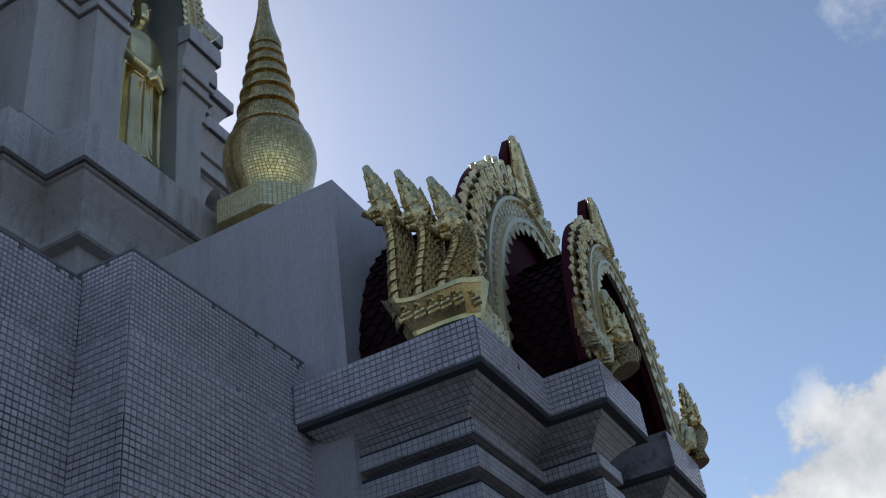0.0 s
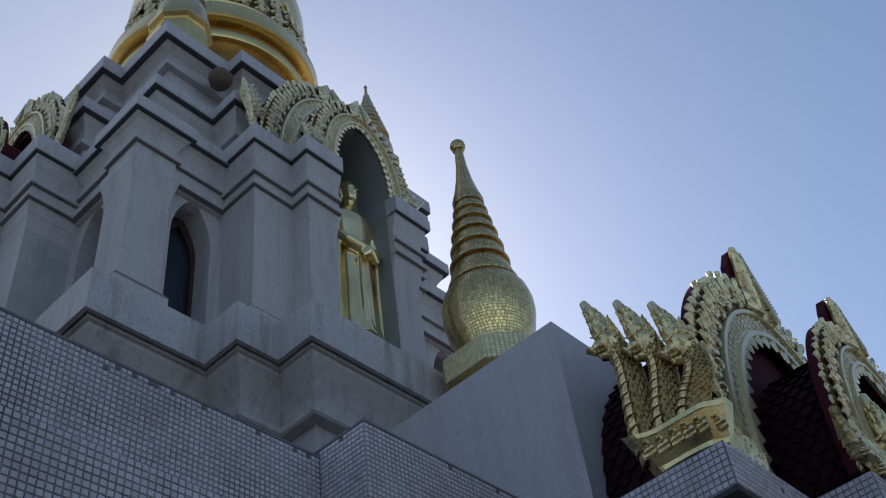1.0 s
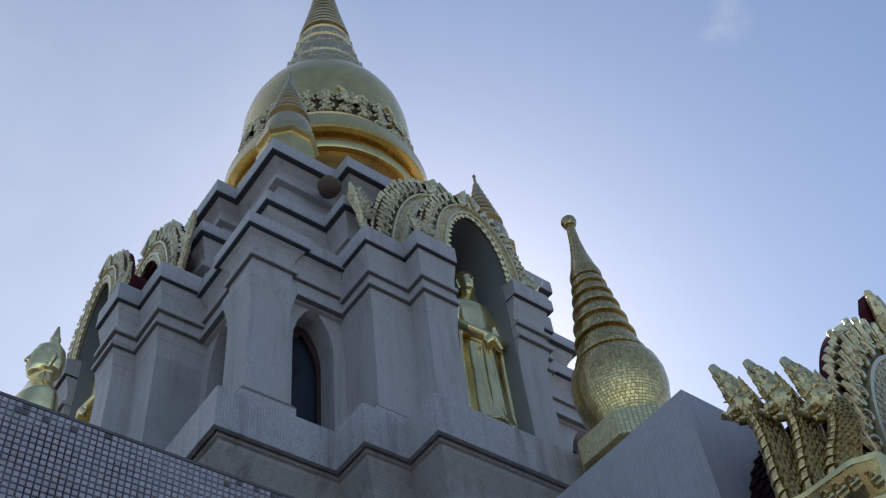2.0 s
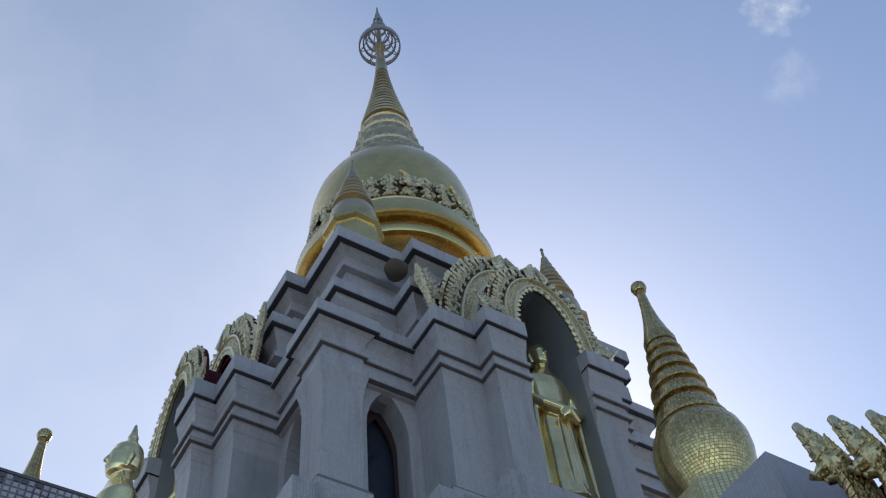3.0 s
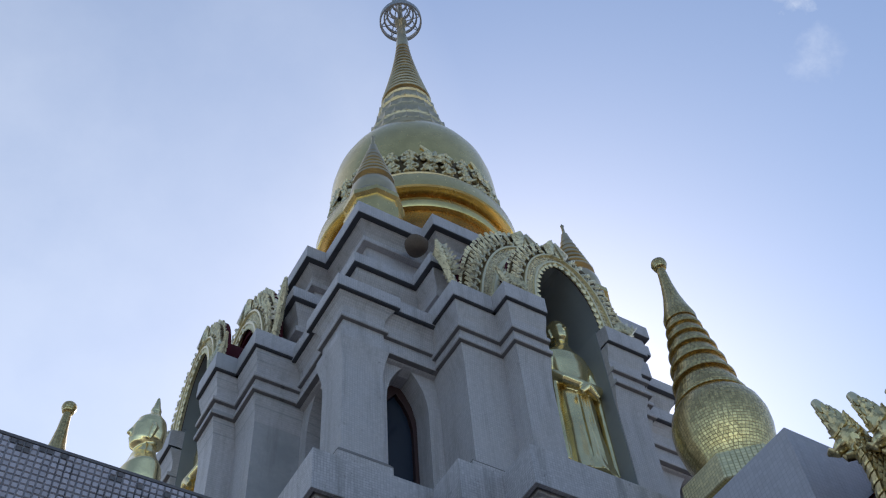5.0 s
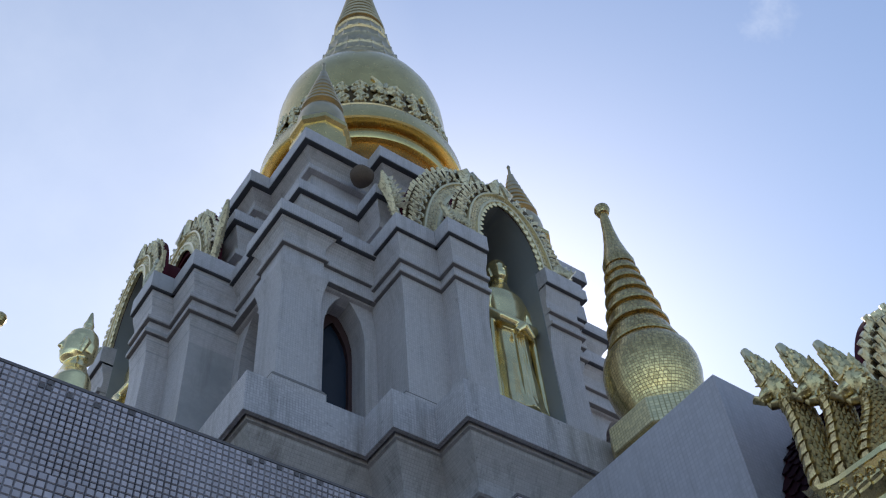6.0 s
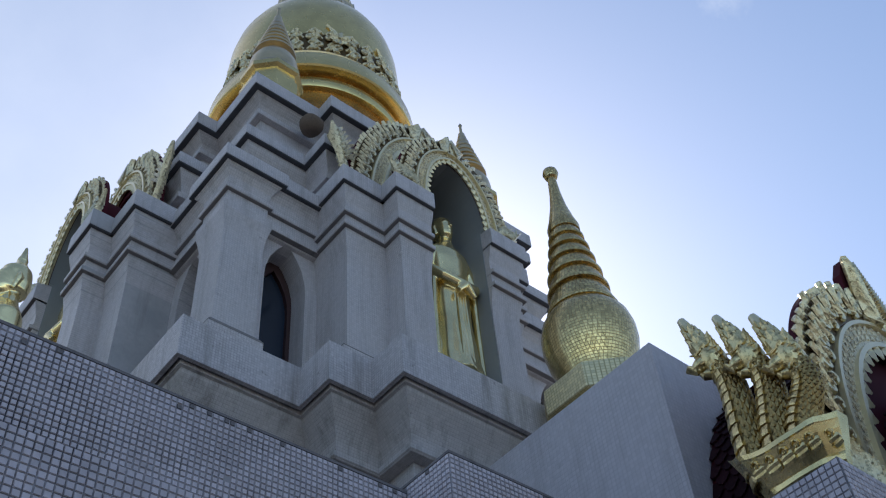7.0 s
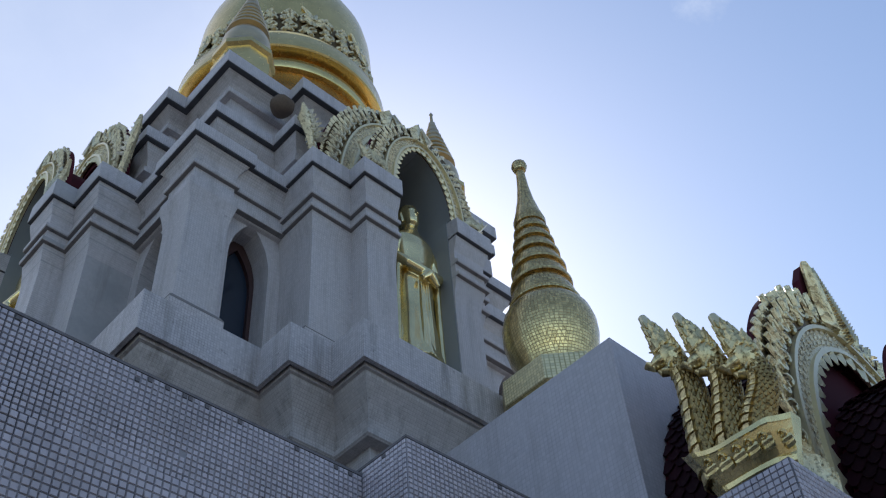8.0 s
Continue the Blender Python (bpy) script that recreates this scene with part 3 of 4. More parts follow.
part("drum", lathed([(1.95, 14.9), (1.95, 15.5), (1.7, 15.7), (1.7, 16.3)], 64), GOLD, chedi, smooth=False)
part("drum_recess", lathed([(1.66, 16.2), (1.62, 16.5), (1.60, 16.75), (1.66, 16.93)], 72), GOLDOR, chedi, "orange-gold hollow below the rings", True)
part("lower_ring", lathed([(1.64, 16.90), (1.74, 16.92), (1.765, 16.98), (1.76, 17.14), (1.74, 17.19), (1.62, 17.22)], 72), GOLD, chedi, smooth=True)
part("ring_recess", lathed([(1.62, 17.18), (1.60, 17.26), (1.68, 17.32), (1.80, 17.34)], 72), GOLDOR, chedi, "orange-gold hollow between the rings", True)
part("upper_ring", lathed([(1.78, 17.31), (1.88, 17.32), (1.905, 17.35), (1.90, 17.70), (1.87, 17.77), (1.70, 17.92), (1.65, 18.06), (1.62, 18.1)], 72), GOLD, chedi, smooth=True)
bell = part("bell", lathed([(1.62, 18.0), (1.62, 18.2), (1.62, 18.6), (1.645, 19.0), (1.665, 19.4), (1.645, 19.8), (1.585, 20.15), (1.46, 20.5), (1.28, 20.8), (1.09, 21.05), (0.97, 21.2)], 72), GOLD, chedi, "smooth gold bell", True)
part("frieze_band", lathed([(1.60, 18.08), (1.665, 18.09), (1.685, 18.13), (1.67, 18.18), (1.655, 18.20), (1.60, 18.22)], 72), GOLDSPIRE, bell, smooth=True)
part("frieze_ground", lathed([(1.60, 18.19), (1.635, 18.21), (1.645, 18.72), (1.645, 18.80), (1.60, 18.81)], 72), SHADEBRONZE, bell, smooth=True)
bm = bmesh.new()
rnd = random.Random(4)
for i in range(60):
    a = 6.283185 * i / 60
    o = Vector((math.cos(a), math.sin(a), 0))
    sd = Vector((-math.sin(a), math.cos(a), 0))
    turn = 1 if i % 2 else -1
    for z, L, w in ((18.22, 0.19, 0.14), (18.40, 0.21, 0.14), (18.58, 0.20, 0.14), (18.74, 0.18 if i % 6 else 0.34, 0.14)):
        flame(bm, o * 1.65 + Vector((0, 0, z + rnd.uniform(-0.03, 0.03))) + sd * rnd.uniform(-0.03, 0.03), sd * turn, (o.x * 0.05, o.y * 0.05, 1), o, L, w, 0.07, 0.6, 0.4)
    scroll(bm, o * 1.68 + Vector((0, 0, 18.48 + 0.13 * turn)), sd * turn, Vector((0, 0, 1)), 0.085, 0.026)
    if i % 6 == 0:
        for q in range(9):
            an = 6.283185 * q / 9
            d = sd * math.cos(an) + Vector((0, 0, math.sin(an)))
            flame(bm, o * 1.69 + Vector((0, 0, 18.62)) + d * 0.03, o.cross(d), d + o * 0.25, o, 0.17, 0.11, 0.05, 0.0, 0.5)
tagged(part("bell_frieze", bm, FRIEZE, bell, "carved foliage band round the bell"), kind="stuff")
spire = part("spire", lathed([(0.95, 21.12), (1.0, 21.2), (1.0, 21.32), (0.93, 21.36), (0.95, 21.6), (0.88, 21.66), (0.88, 21.95), (0.90, 22.0), (0.84, 22.05), (0.82, 22.4), (0.76, 22.46), (0.78, 22.6), (0.70, 22.7), (0.67, 23.05), (0.70, 23.1), (0.62, 23.2), (0.58, 23.6), (0.61, 23.65), (0.53, 23.75), (0.52, 23.95)], 48), GOLDSPIRE, chedi)
bm = bmesh.new()
for z, r, k in ((21.62, 0.90, 22), (22.05, 0.84, 22), (22.68, 0.70, 18), (23.18, 0.63, 16)):
    for i in range(k):
        a = 6.283185 * (i + 0.5) / k
        o, sd = Vector((math.cos(a), math.sin(a), 0)), Vector((-math.sin(a), math.cos(a), 0))
        flame(bm, o * r + Vector((0, 0, z)), sd, (o.x * 0.05, o.y * 0.05, 1), o, 0.27, 5.6 * r / k, 0.055, 0.0)
tagged(part("lotus_petals", bm, GOLDSPIRE, spire), kind="stuff")
for i in range(15):
    t = i / 15
    z, r = 23.9 + 3.3 * t, 0.39 * (1 - t) ** 1.4 + 0.15
    dz = 3.3 / 15
    part("spire_ring", lathed([(r * 0.72, z), (r * 1.06, z + dz * 0.10), (r * 1.09, z + dz * 0.34), (r * 0.96, z + dz * 0.55), (r * 0.70, z + dz * 0.62), (r * 0.68, z + dz * 1.02)], 32), GOLDSPIRE, spire, smooth=True)
part("spire_shaft", lathed([(0.15, 27.1), (0.16, 27.3), (0.12, 27.9), (0.10, 28.5), (0.16, 28.62), (0.16, 28.75), (0.07, 28.9), (0.06, 31.0), (0.02, 31.6)], 20), GOLDSPIRE, spire, smooth=True)
hti = part("finial_umbrella", lathe(bmesh.new(), [(0.53, 28.72), (0.57, 28.72), (0.57, 28.90), (0.53, 28.90), (0.53, 28.72)], 40, caps=False), STEEL, chedi, "tiered openwork metal umbrella finial")
for r, z in ((0.45, 28.95), (0.37, 29.2), (0.29, 29.55), (0.21, 29.95), (0.13, 30.5)):
    bm = bmesh.new()
    lathe(bm, [(r - 0.03, z), (r + 0.01, z), (r + 0.01, z + 0.12), (r - 0.03, z + 0.12), (r - 0.03, z)], 32, caps=False)
    part("umbrella_tier", bm, STEEL, hti)
bm = bmesh.new()
for k in range(8):
    a = 6.283185 * k / 8
    pr = [(0.56, 28.75), (0.45, 29.05), (0.30, 29.55), (0.19, 30.05), (0.1, 30.65), (0.03, 31.2)]
    tube(bm, [(r * math.cos(a), r * math.sin(a), z) for r, z in pr], [0.018] * 6, 5)
    tube(bm, [(0.06 * math.cos(a), 0.06 * math.sin(a), 28.7), (0.54 * math.cos(a), 0.54 * math.sin(a), 28.78)], [0.016, 0.012], 5)
part("umbrella_rib", bm, STEEL, hti)


def small_spire(parent, x, y, z, h, r, mat, name):
    pr = [(r * 1.02, 0), (r * 1.02, 0.05 * h), (r * 0.94, 0.07 * h), (r * 0.97, 0.13 * h), (r * 0.92, 0.20 * h), (r * 0.78, 0.26 * h), (r * 0.62, 0.295 * h)]
    for i in range(8):
        t = i / 8
        q, z0 = r * (0.70 * (1 - t) + 0.10), (0.30 + 0.55 * t) * h
        pr += [(q * 0.86, z0), (q * 1.06, z0 + 0.006 * h), (q * 1.06, z0 + 0.026 * h), (q * 0.90, z0 + 0.036 * h), (q * 0.84, z0 + 0.066 * h)]
    pr += [(0.08 * r, 0.86 * h), (0.06 * r, 0.95 * h), (0.09 * r, 0.97 * h), (0.02 * r, h)]
    bm = bmesh.new()
    lathe(bm, pr, 24, (x, y, z))
    return part(name, bm, mat, parent, smooth=True)


for sx in (-1, 1):
    for sy in (-1, 1):
        px, py = sx * 2.0 - (0.12 if sx > sy else 0), sy * 2.0 - (0.12 if sy > sx else 0)
        bm = bmesh.new()
        rows = [[bm.verts.new((px + r * math.cos(0.3927 + 0.7854 * k), py + r * math.sin(0.3927 + 0.7854 * k), z)) for k in range(8)]
                for r, z in ((0.46, 14.4), (0.46, 14.92), (0.41, 14.95), (0.41, 15.16), (0.47, 15.2), (0.47, 15.30), (0.40, 15.36))]
        for r0, r1 in zip(rows, rows[1:]):
            for k in range(8):
                bm.faces.new((r0[k], r0[(k + 1) % 8], r1[(k + 1) % 8], r1[k]))
        bm.faces.new(rows[-1])
        part("corner_pedestal", bm, GOLD, chedi, "gold eight-sided pedestal")
        small_spire(chedi, px, py, 15.3, 2.3, 0.39, GOLDSPIRE, "corner_spire")

# corner piers, windows and porches: one side each, turned round the axis
CAP = [(0.0, 8.42), (0.0, 10.45), (0.012, 10.60), (0.035, 10.73), (0.06, 10.84), (0.06, 10.87), (0.105, 10.875), (0.11, 10.885), (0.11, 10.925), (0.065, 10.935), (0.065, 11.085), (0.11, 11.09), (0.115, 11.10), (0.115, 11.14), (0.075, 11.15), (0.065, 11.21), (0.07, 11.32), (0.11, 11.45), (0.125, 11.52), (0.125, 11.57), (0.17, 11.57), (0.17, 11.84), (0.05, 11.87)]
PIER = [(0.0, 8.42), (0.0, 10.40), (0.012, 10.55), (0.035, 10.68), (0.062, 10.80), (0.062, 10.90)]


def wall_window(parent, x, y, x0, x1):
    """A wall panel facing -y with a pointed-arch window set deep in it, with dark red frame and glass."""
    half, z0, zs, zt = 0.265, 8.80, 10.26, 10.90
    outline = [(-half, z0), (half, z0), (half, zs), (half * 0.96, zs + 0.13), (half * 0.78, zs + 0.32), (half * 0.45, zs + 0.49), (0, zt), (-half * 0.45, zs + 0.49), (-half * 0.78, zs + 0.32), (-half * 0.96, zs + 0.13), (-half, zs)]

    def ringed(k, yy):
        return [(x + a * k, yy, z0 + (b - z0) * (0.5 + 0.5 * k)) for a, b in outline]

    bm = bmesh.new()
    hole = [bm.verts.new(v) for v in ringed(1.0, y)]
    edge = [bm.verts.new(v) for v in ((x0, y, 8.42), (x1, y, 8.42), (x1, y, 11.1), (x0, y, 11.1))]
    loops = [bm.edges.new((q[i], q[(i + 1) % len(q)])) for q in (hole, edge) for i in range(len(q))]
    bmesh.ops.triangle_fill(bm, use_beauty=True, edges=loops)
    inner = [bm.verts.new(v) for v in ringed(0.97, y + 0.36)]
    for i in range(len(hole)):
        j = (i + 1) % len(hole)
        bm.faces.new((hole[i], hole[j], inner[j], inner[i]))
    w = part("window", bm, WHITE, parent, "pointed-arch window in a deep white reveal")
    bm = bmesh.new()
    rows = [[bm.verts.new(v) for v in ringed(k, yy)] for k, yy in ((0.98, y + 0.34), (0.98, y + 0.26), (0.80, y + 0.26), (0.80, y + 0.34))]
    for a, b in zip(rows, rows[1:]):
        for i in range(len(a)):
            j = (i + 1) % len(a)
            bm.faces.new((a[i], a[j], b[j], b[i]))
    part("window_frame", bm, WOOD, w, "dark red timber frame")
    bm = bmesh.new()
    bm.faces.new([bm.verts.new(v) for v in ringed(0.84, y + 0.31)])
    part("window_pane", bm, GLASSY, w, "dark bluish glass")
    return w


def porch_side(turn):
    """One porch with its piers, niche, gables and roof; built facing -y and turned."""
    fixed = []
    slide = {0: -0.19, 3: 0.19}.get(turn, 0.0)
    hold = empty("porch")
    hold.parent = chedi
    for sx in (-1, 1):
        wide = 1.44 if sx * slide > 0 else 1.15
        for nm, x0, x1, y0, y1 in (("porch_pier", 0.46, 0.88, -3.64, -2.8), ("inner_pier", 0.80, wide, -3.37, -2.6)):
            shape = rect(min(sx * x0, sx * x1), y0, max(sx * x0, sx * x1), y1)
            # dark strips stand for the shade under the pier's fascia and fillets
            for piece, prof, mat in ((nm, CAP, WHITE), ("drip_shade", [(0.10, 11.552), (0.164, 11.552), (0.164, 11.58), (0.10, 11.58)], BLACKSHADE), ("shade_line", [(0.055, 11.078), (0.104, 11.081), (0.104, 11.091), (0.055, 11.091)], MOULDSHADE), ("shade_line", [(0.05, 10.863), (0.099, 10.866), (0.099, 10.876), (0.05, 10.876)], MOULDSHADE)):
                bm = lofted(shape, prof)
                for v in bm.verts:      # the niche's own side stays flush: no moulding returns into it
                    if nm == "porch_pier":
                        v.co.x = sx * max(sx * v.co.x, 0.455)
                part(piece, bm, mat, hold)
        for x0, x1, y0, y1, z1 in ((0.46, 0.98, -3.74, -2.8, 9.14), (0.85, wide + 0.08, -3.44, -2.6, 9.0)):
            shape = rect(min(sx * x0, sx * x1), y0, max(sx * x0, sx * x1), y1)
            part("pier_base", lofted(shape, [(0.03, 8.40), (0.03, z1)]), MOSAIC, hold)
            part("base_top", lofted(shape, [(0.032, z1), (0.032, z1 + 0.012), (-0.03, z1 + 0.045)]), MOULDSHADE, hold, "mould-darkened top course")
        if sx < 0:
            fixed.append(part("corner_pier", lofted(rect(min(sx * 2.42, sx * 2.91), -2.91, max(sx * 2.42, sx * 2.91), -2.42), PIER), WHITE, hold))
            shape = rect(min(sx * 2.38, sx * 2.96), -2.96, max(sx * 2.38, sx * 2.96), -2.38)
            fixed.append(part("pier_base", lofted(shape, [(0.02, 8.40), (0.02, 9.04)]), MOSAIC, hold))
            fixed.append(part("base_top", lofted(shape, [(0.022, 9.04), (0.022, 9.052), (-0.02, 9.12)]), MOULDSHADE, hold, "mould-darkened top course"))
        fixed.append(wall_window(hold, sx * 2.05, -2.80, *sorted((sx * 1.14, sx * 2.44))))
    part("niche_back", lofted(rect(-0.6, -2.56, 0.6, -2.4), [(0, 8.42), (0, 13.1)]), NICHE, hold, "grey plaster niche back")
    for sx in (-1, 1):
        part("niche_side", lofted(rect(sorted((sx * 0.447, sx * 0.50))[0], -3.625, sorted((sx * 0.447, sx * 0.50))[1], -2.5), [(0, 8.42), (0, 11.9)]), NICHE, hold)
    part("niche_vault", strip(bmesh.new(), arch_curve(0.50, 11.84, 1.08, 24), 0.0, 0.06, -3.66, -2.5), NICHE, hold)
    part("porch_roof", strip(bmesh.new(), arch_curve(0.56, 11.84, 1.15, 24), 0.02, 0.12, -3.66, -3.1), MAROON, hold)
    part("porch_roof", strip(bmesh.new(), arch_curve(0.86, 11.84, 1.75, 24), 0.0, 0.10, -3.12, -2.3), MAROON, hold)
    gable(hold, 0, -3.70, 0.50, 11.84, 1.10, 0.38, 0.75, 3 + turn, crest=0.60, gilt=WORNGILT)
    gable(hold, 0, -3.16, 0.74, 11.84, 1.90, 0.50, 0.85, 13 + turn, crest=0.5, gilt=WORNGILT, horn=True)
    for ch in list(hold.children):
        b = ch.matrix_basis.copy()
        ch.parent = chedi
        ch.matrix_basis = pose(0, 0, 0, 0, 0, turn * 90) @ pose(0 if ch in fixed else slide, 0, 0) @ b
    bpy.data.objects.remove(hold)


for turn in range(4):
    porch_side(turn)

# a wasps' nest hangs in a corner of the upper tier
bm = bmesh.new()
bmesh.ops.create_icosphere(bm, subdivisions=3, radius=0.17)
for v in bm.verts:
    v.co *= 1 + 0.12 * noise.noise(v.co * 9)
    v.co.z *= 0.85
ob = tagged(part("wasp_nest", bm, NEST, smooth=True), "round grey-brown wasp nest stuck under the cornice", "nest")
ob.location = (CX - 1.66, CY - 2.60, 13.82)

# ======== parapet, block and stair wall ========
parapet = tagged(part("wall_parapet", lofted(rect(-3.0, 4.30, 4.06, 4.75), [(0.03, 0), (0.03, 5.08), (0.0, 5.10), (0.0, 5.68)]), GROUT), "white mosaic-tiled parapet wall with dark joints and mould", "wall", kind="structure")
block = tagged(part("wall_block", lofted(rect(4.10, 3.89, 6.2, 4.7), [(0.03, 0), (0.03, 5.13), (0.0, 5.15), (0.0, 5.74)]), GROUT), "white mosaic-tiled wall pier with stained top edge", "wall", kind="structure")
stairw = tagged(part("wall_stair", boxed((5.98, 3.50, 4.5), (10.6, 6.2, 7.38)), BLOCKMOS), "tall white mosaic flank wall above the gate", "wall", kind="structure")
tagged(part("terrace", boxed((-3.0, 4.75, 0), (16, 16.5, 5.2)), PAVING), "paved terrace round the chedi", "terrace", kind="structure")


# ======== gilded stupas over the gates ========
def gold_stupa(x, y, z0, label):
    st = tagged(empty("gold_stupa", (x, y, z0)), label, "stupa", "stupas round the terrace")
    def eight(a, c, levels, name, label):
        bm = bmesh.new()
        plan = [(-a, -c), (-c, -a), (c, -a), (a, -c), (a, c), (c, a), (-c, a), (-a, c)]
        rings = [[bm.verts.new((x * k, y * k, z)) for x, y in plan] for k, z in levels]
        for r0, r1 in zip(rings, rings[1:]):
            for i in range(8):
                bm.faces.new((r0[i], r0[(i + 1) % 8], r1[(i + 1) % 8], r1[i]))
        bm.faces.new(list(reversed(rings[0])))
        bm.faces.new(rings[-1])
        part(name, bm, LITMOS, st, label)
    eight(0.40, 0.19, ((1.0, -3.3), (1.0, -0.22)), "pedestal", "gold mosaic eight-sided pedestal")
    eight(0.56, 0.26, ((0.97, -0.25), (1.0, -0.24), (1.0, 0.05), (0.97, 0.06)), "slab", "projecting gold mosaic slab")
    part("bulb", lathed([(0.34, 0.04), (0.36, 0.20), (0.40, 0.36), (0.46, 0.52), (0.50, 0.74), (0.50, 0.88), (0.47, 1.02), (0.41, 1.12), (0.34, 1.18)], 48), GOLDMOS, st, "gold mosaic bulb", True)
    levels = [(1.15, 0.375), (1.47, 0.325), (1.72, 0.292), (1.95, 0.258), (2.16, 0.226), (2.35, 0.198)]
    for (z, r), (z2, r2) in zip(levels, levels[1:] + [(2.55, 0.17)]):
        h = z2 - z
        part("spire_ring", lathed([(r * 0.80, z - 0.03), (r * 0.84, z + 0.01), (r * 1.05, z + 0.015), (r * 1.06, z + 0.05), (r * 1.0, z + 0.07), (r * 0.95, z + h * 0.55), (r2 * 0.98, z + h - 0.02), (r2 * 0.82, z + h)], 40), GOLDMOS, st)
    part("spire_tip", lathed([(0.185, 2.52), (0.19, 2.60), (0.15, 2.75), (0.10, 3.0), (0.07, 3.25), (0.055, 3.5), (0.05, 3.58)], 28), GOLDMOS, st, smooth=True)
    part("ball", lathed([(0.03, 3.55), (0.075, 3.58), (0.098, 3.65), (0.09, 3.70), (0.05, 3.745), (0.01, 3.75)], 24), GOLDMOS, st, smooth=True)
    return st


gold_stupa(7.19, 4.95, 8.36, "gold mosaic stupa with ringed spire and ball tip")
gold_stupa(1.70, 10.41, 8.36, "gold mosaic stupa with ringed spire behind the parapet")


# ======== the gate ========
gate = tagged(empty("gate", (8.2, 2.6, 0)), "white tiled temple gate with maroon roof and gilded tiered gables", "gate")
GX, GY = 8.2, 2.6


def local(poly):
    return [(x - GX, y - GY) for x, y in poly]


PLAN = local([(5.8, 2.36), (6.98, 2.36), (6.98, 1.9), (7.9, 1.9), (7.9, 2.7), (8.6, 2.7), (8.6, 1.9), (9.55, 1.9), (9.55, 2.36), (10.6, 2.36), (10.6, 3.9), (5.8, 3.9)])
GATEPROF = [(-0.42, 0.0), (-0.42, 3.85), (-0.30, 3.88), (-0.24, 3.95), (-0.24, 4.08), (-0.36, 4.09), (-0.36, 4.19), (-0.24, 4.21), (-0.24, 4.38), (-0.36, 4.40), (-0.36, 4.47), (-0.23, 4.49), (-0.23, 4.64), (-0.35, 4.66), (-0.35, 4.71), (-0.22, 4.73), (-0.22, 4.83), (-0.32, 4.85), (-0.27, 4.92), (-0.18, 5.01), (-0.09, 5.07), (-0.06, 5.13)]
part("gate_pier_wall", lofted(PLAN, GATEPROF), GATEMOS, gate, "moulded white mosaic gate piers")
# shade and mould under the cornice and along the mouldings, built as black strips
part("drip_shade", lofted(PLAN, [(-0.07, 5.095), (0.0, 5.095), (0.0, 5.13), (-0.07, 5.13)]), BLACKSHADE, gate, "black shade and mould under the cornice")
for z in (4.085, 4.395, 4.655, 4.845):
    part("shade_line", lofted(PLAN, [(-0.35, z), (-0.242, z), (-0.242, z + 0.012), (-0.35, z + 0.012)]), BLACKSHADE, gate, "black shade and mould along a moulding")
part("gate_cornice", lofted(PLAN, [(0.004, 5.13), (0.004, 5.46)]), GROUT, gate, "white tiled cornice with dark joints")
gable(gate, 0, -0.66, 0.80, 5.48, 1.52, 0.42, 1.0, 31)
gable(gate, 0, -0.02, 1.30, 5.48, 2.25, 0.62, 1.25, 32)
scale_roof(gate, 0, -0.56, 0.0, 1.02, 5.48, 1.66, 0.13, "front_roof")
scale_roof(gate, 0, 0.08, 0.92, 2.02, 5.48, 2.15, 0.13, "rear_roof")
for yy, hf, ri in ((-0.12, 0.83, 1.57), (0.07, 1.34, 2.3)):
    bm = bmesh.new()
    cv = arch_curve(hf, 5.48, ri, 20)
    f0 = [bm.verts.new((x, yy, z)) for x, z in cv]
    f1 = [bm.verts.new((x, yy + 0.05, z)) for x, z in cv]
    bm.faces.new(f0)
    bm.faces.new(list(reversed(f1)))
    for i in range(len(cv)):
        j = (i + 1) % len(cv)
        bm.faces.new((f0[i], f0[j], f1[j], f1[i]))
    part("tympanum", bm, MAROON, gate, "dark maroon board inside the gable")
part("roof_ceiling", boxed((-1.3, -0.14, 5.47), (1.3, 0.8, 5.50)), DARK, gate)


def belly_plate(bm, c, d, lead, across, r, h):
    """One curved plate of a serpent's belly, lapping over the one below."""
    rows = []
    for k in range(6):
        an = radians(-62 + 124 * k / 5)
        o = lead * math.cos(an) + across * math.sin(an)
        rows.append([bm.verts.new(c + o * r * q + d * h * z) for q, z in ((0.9, -0.45), (1.17, -0.42), (1.20, -0.25), (1.06, 0.5), (0.9, 0.5))])
    for a, b in zip(rows, rows[1:]):
        for i in range(5):
            bm.faces.new((a[i], a[(i + 1) % 5], b[(i + 1) % 5], b[i]))
    bm.faces.new(rows[0])
    bm.faces.new(list(reversed(rows[-1])))


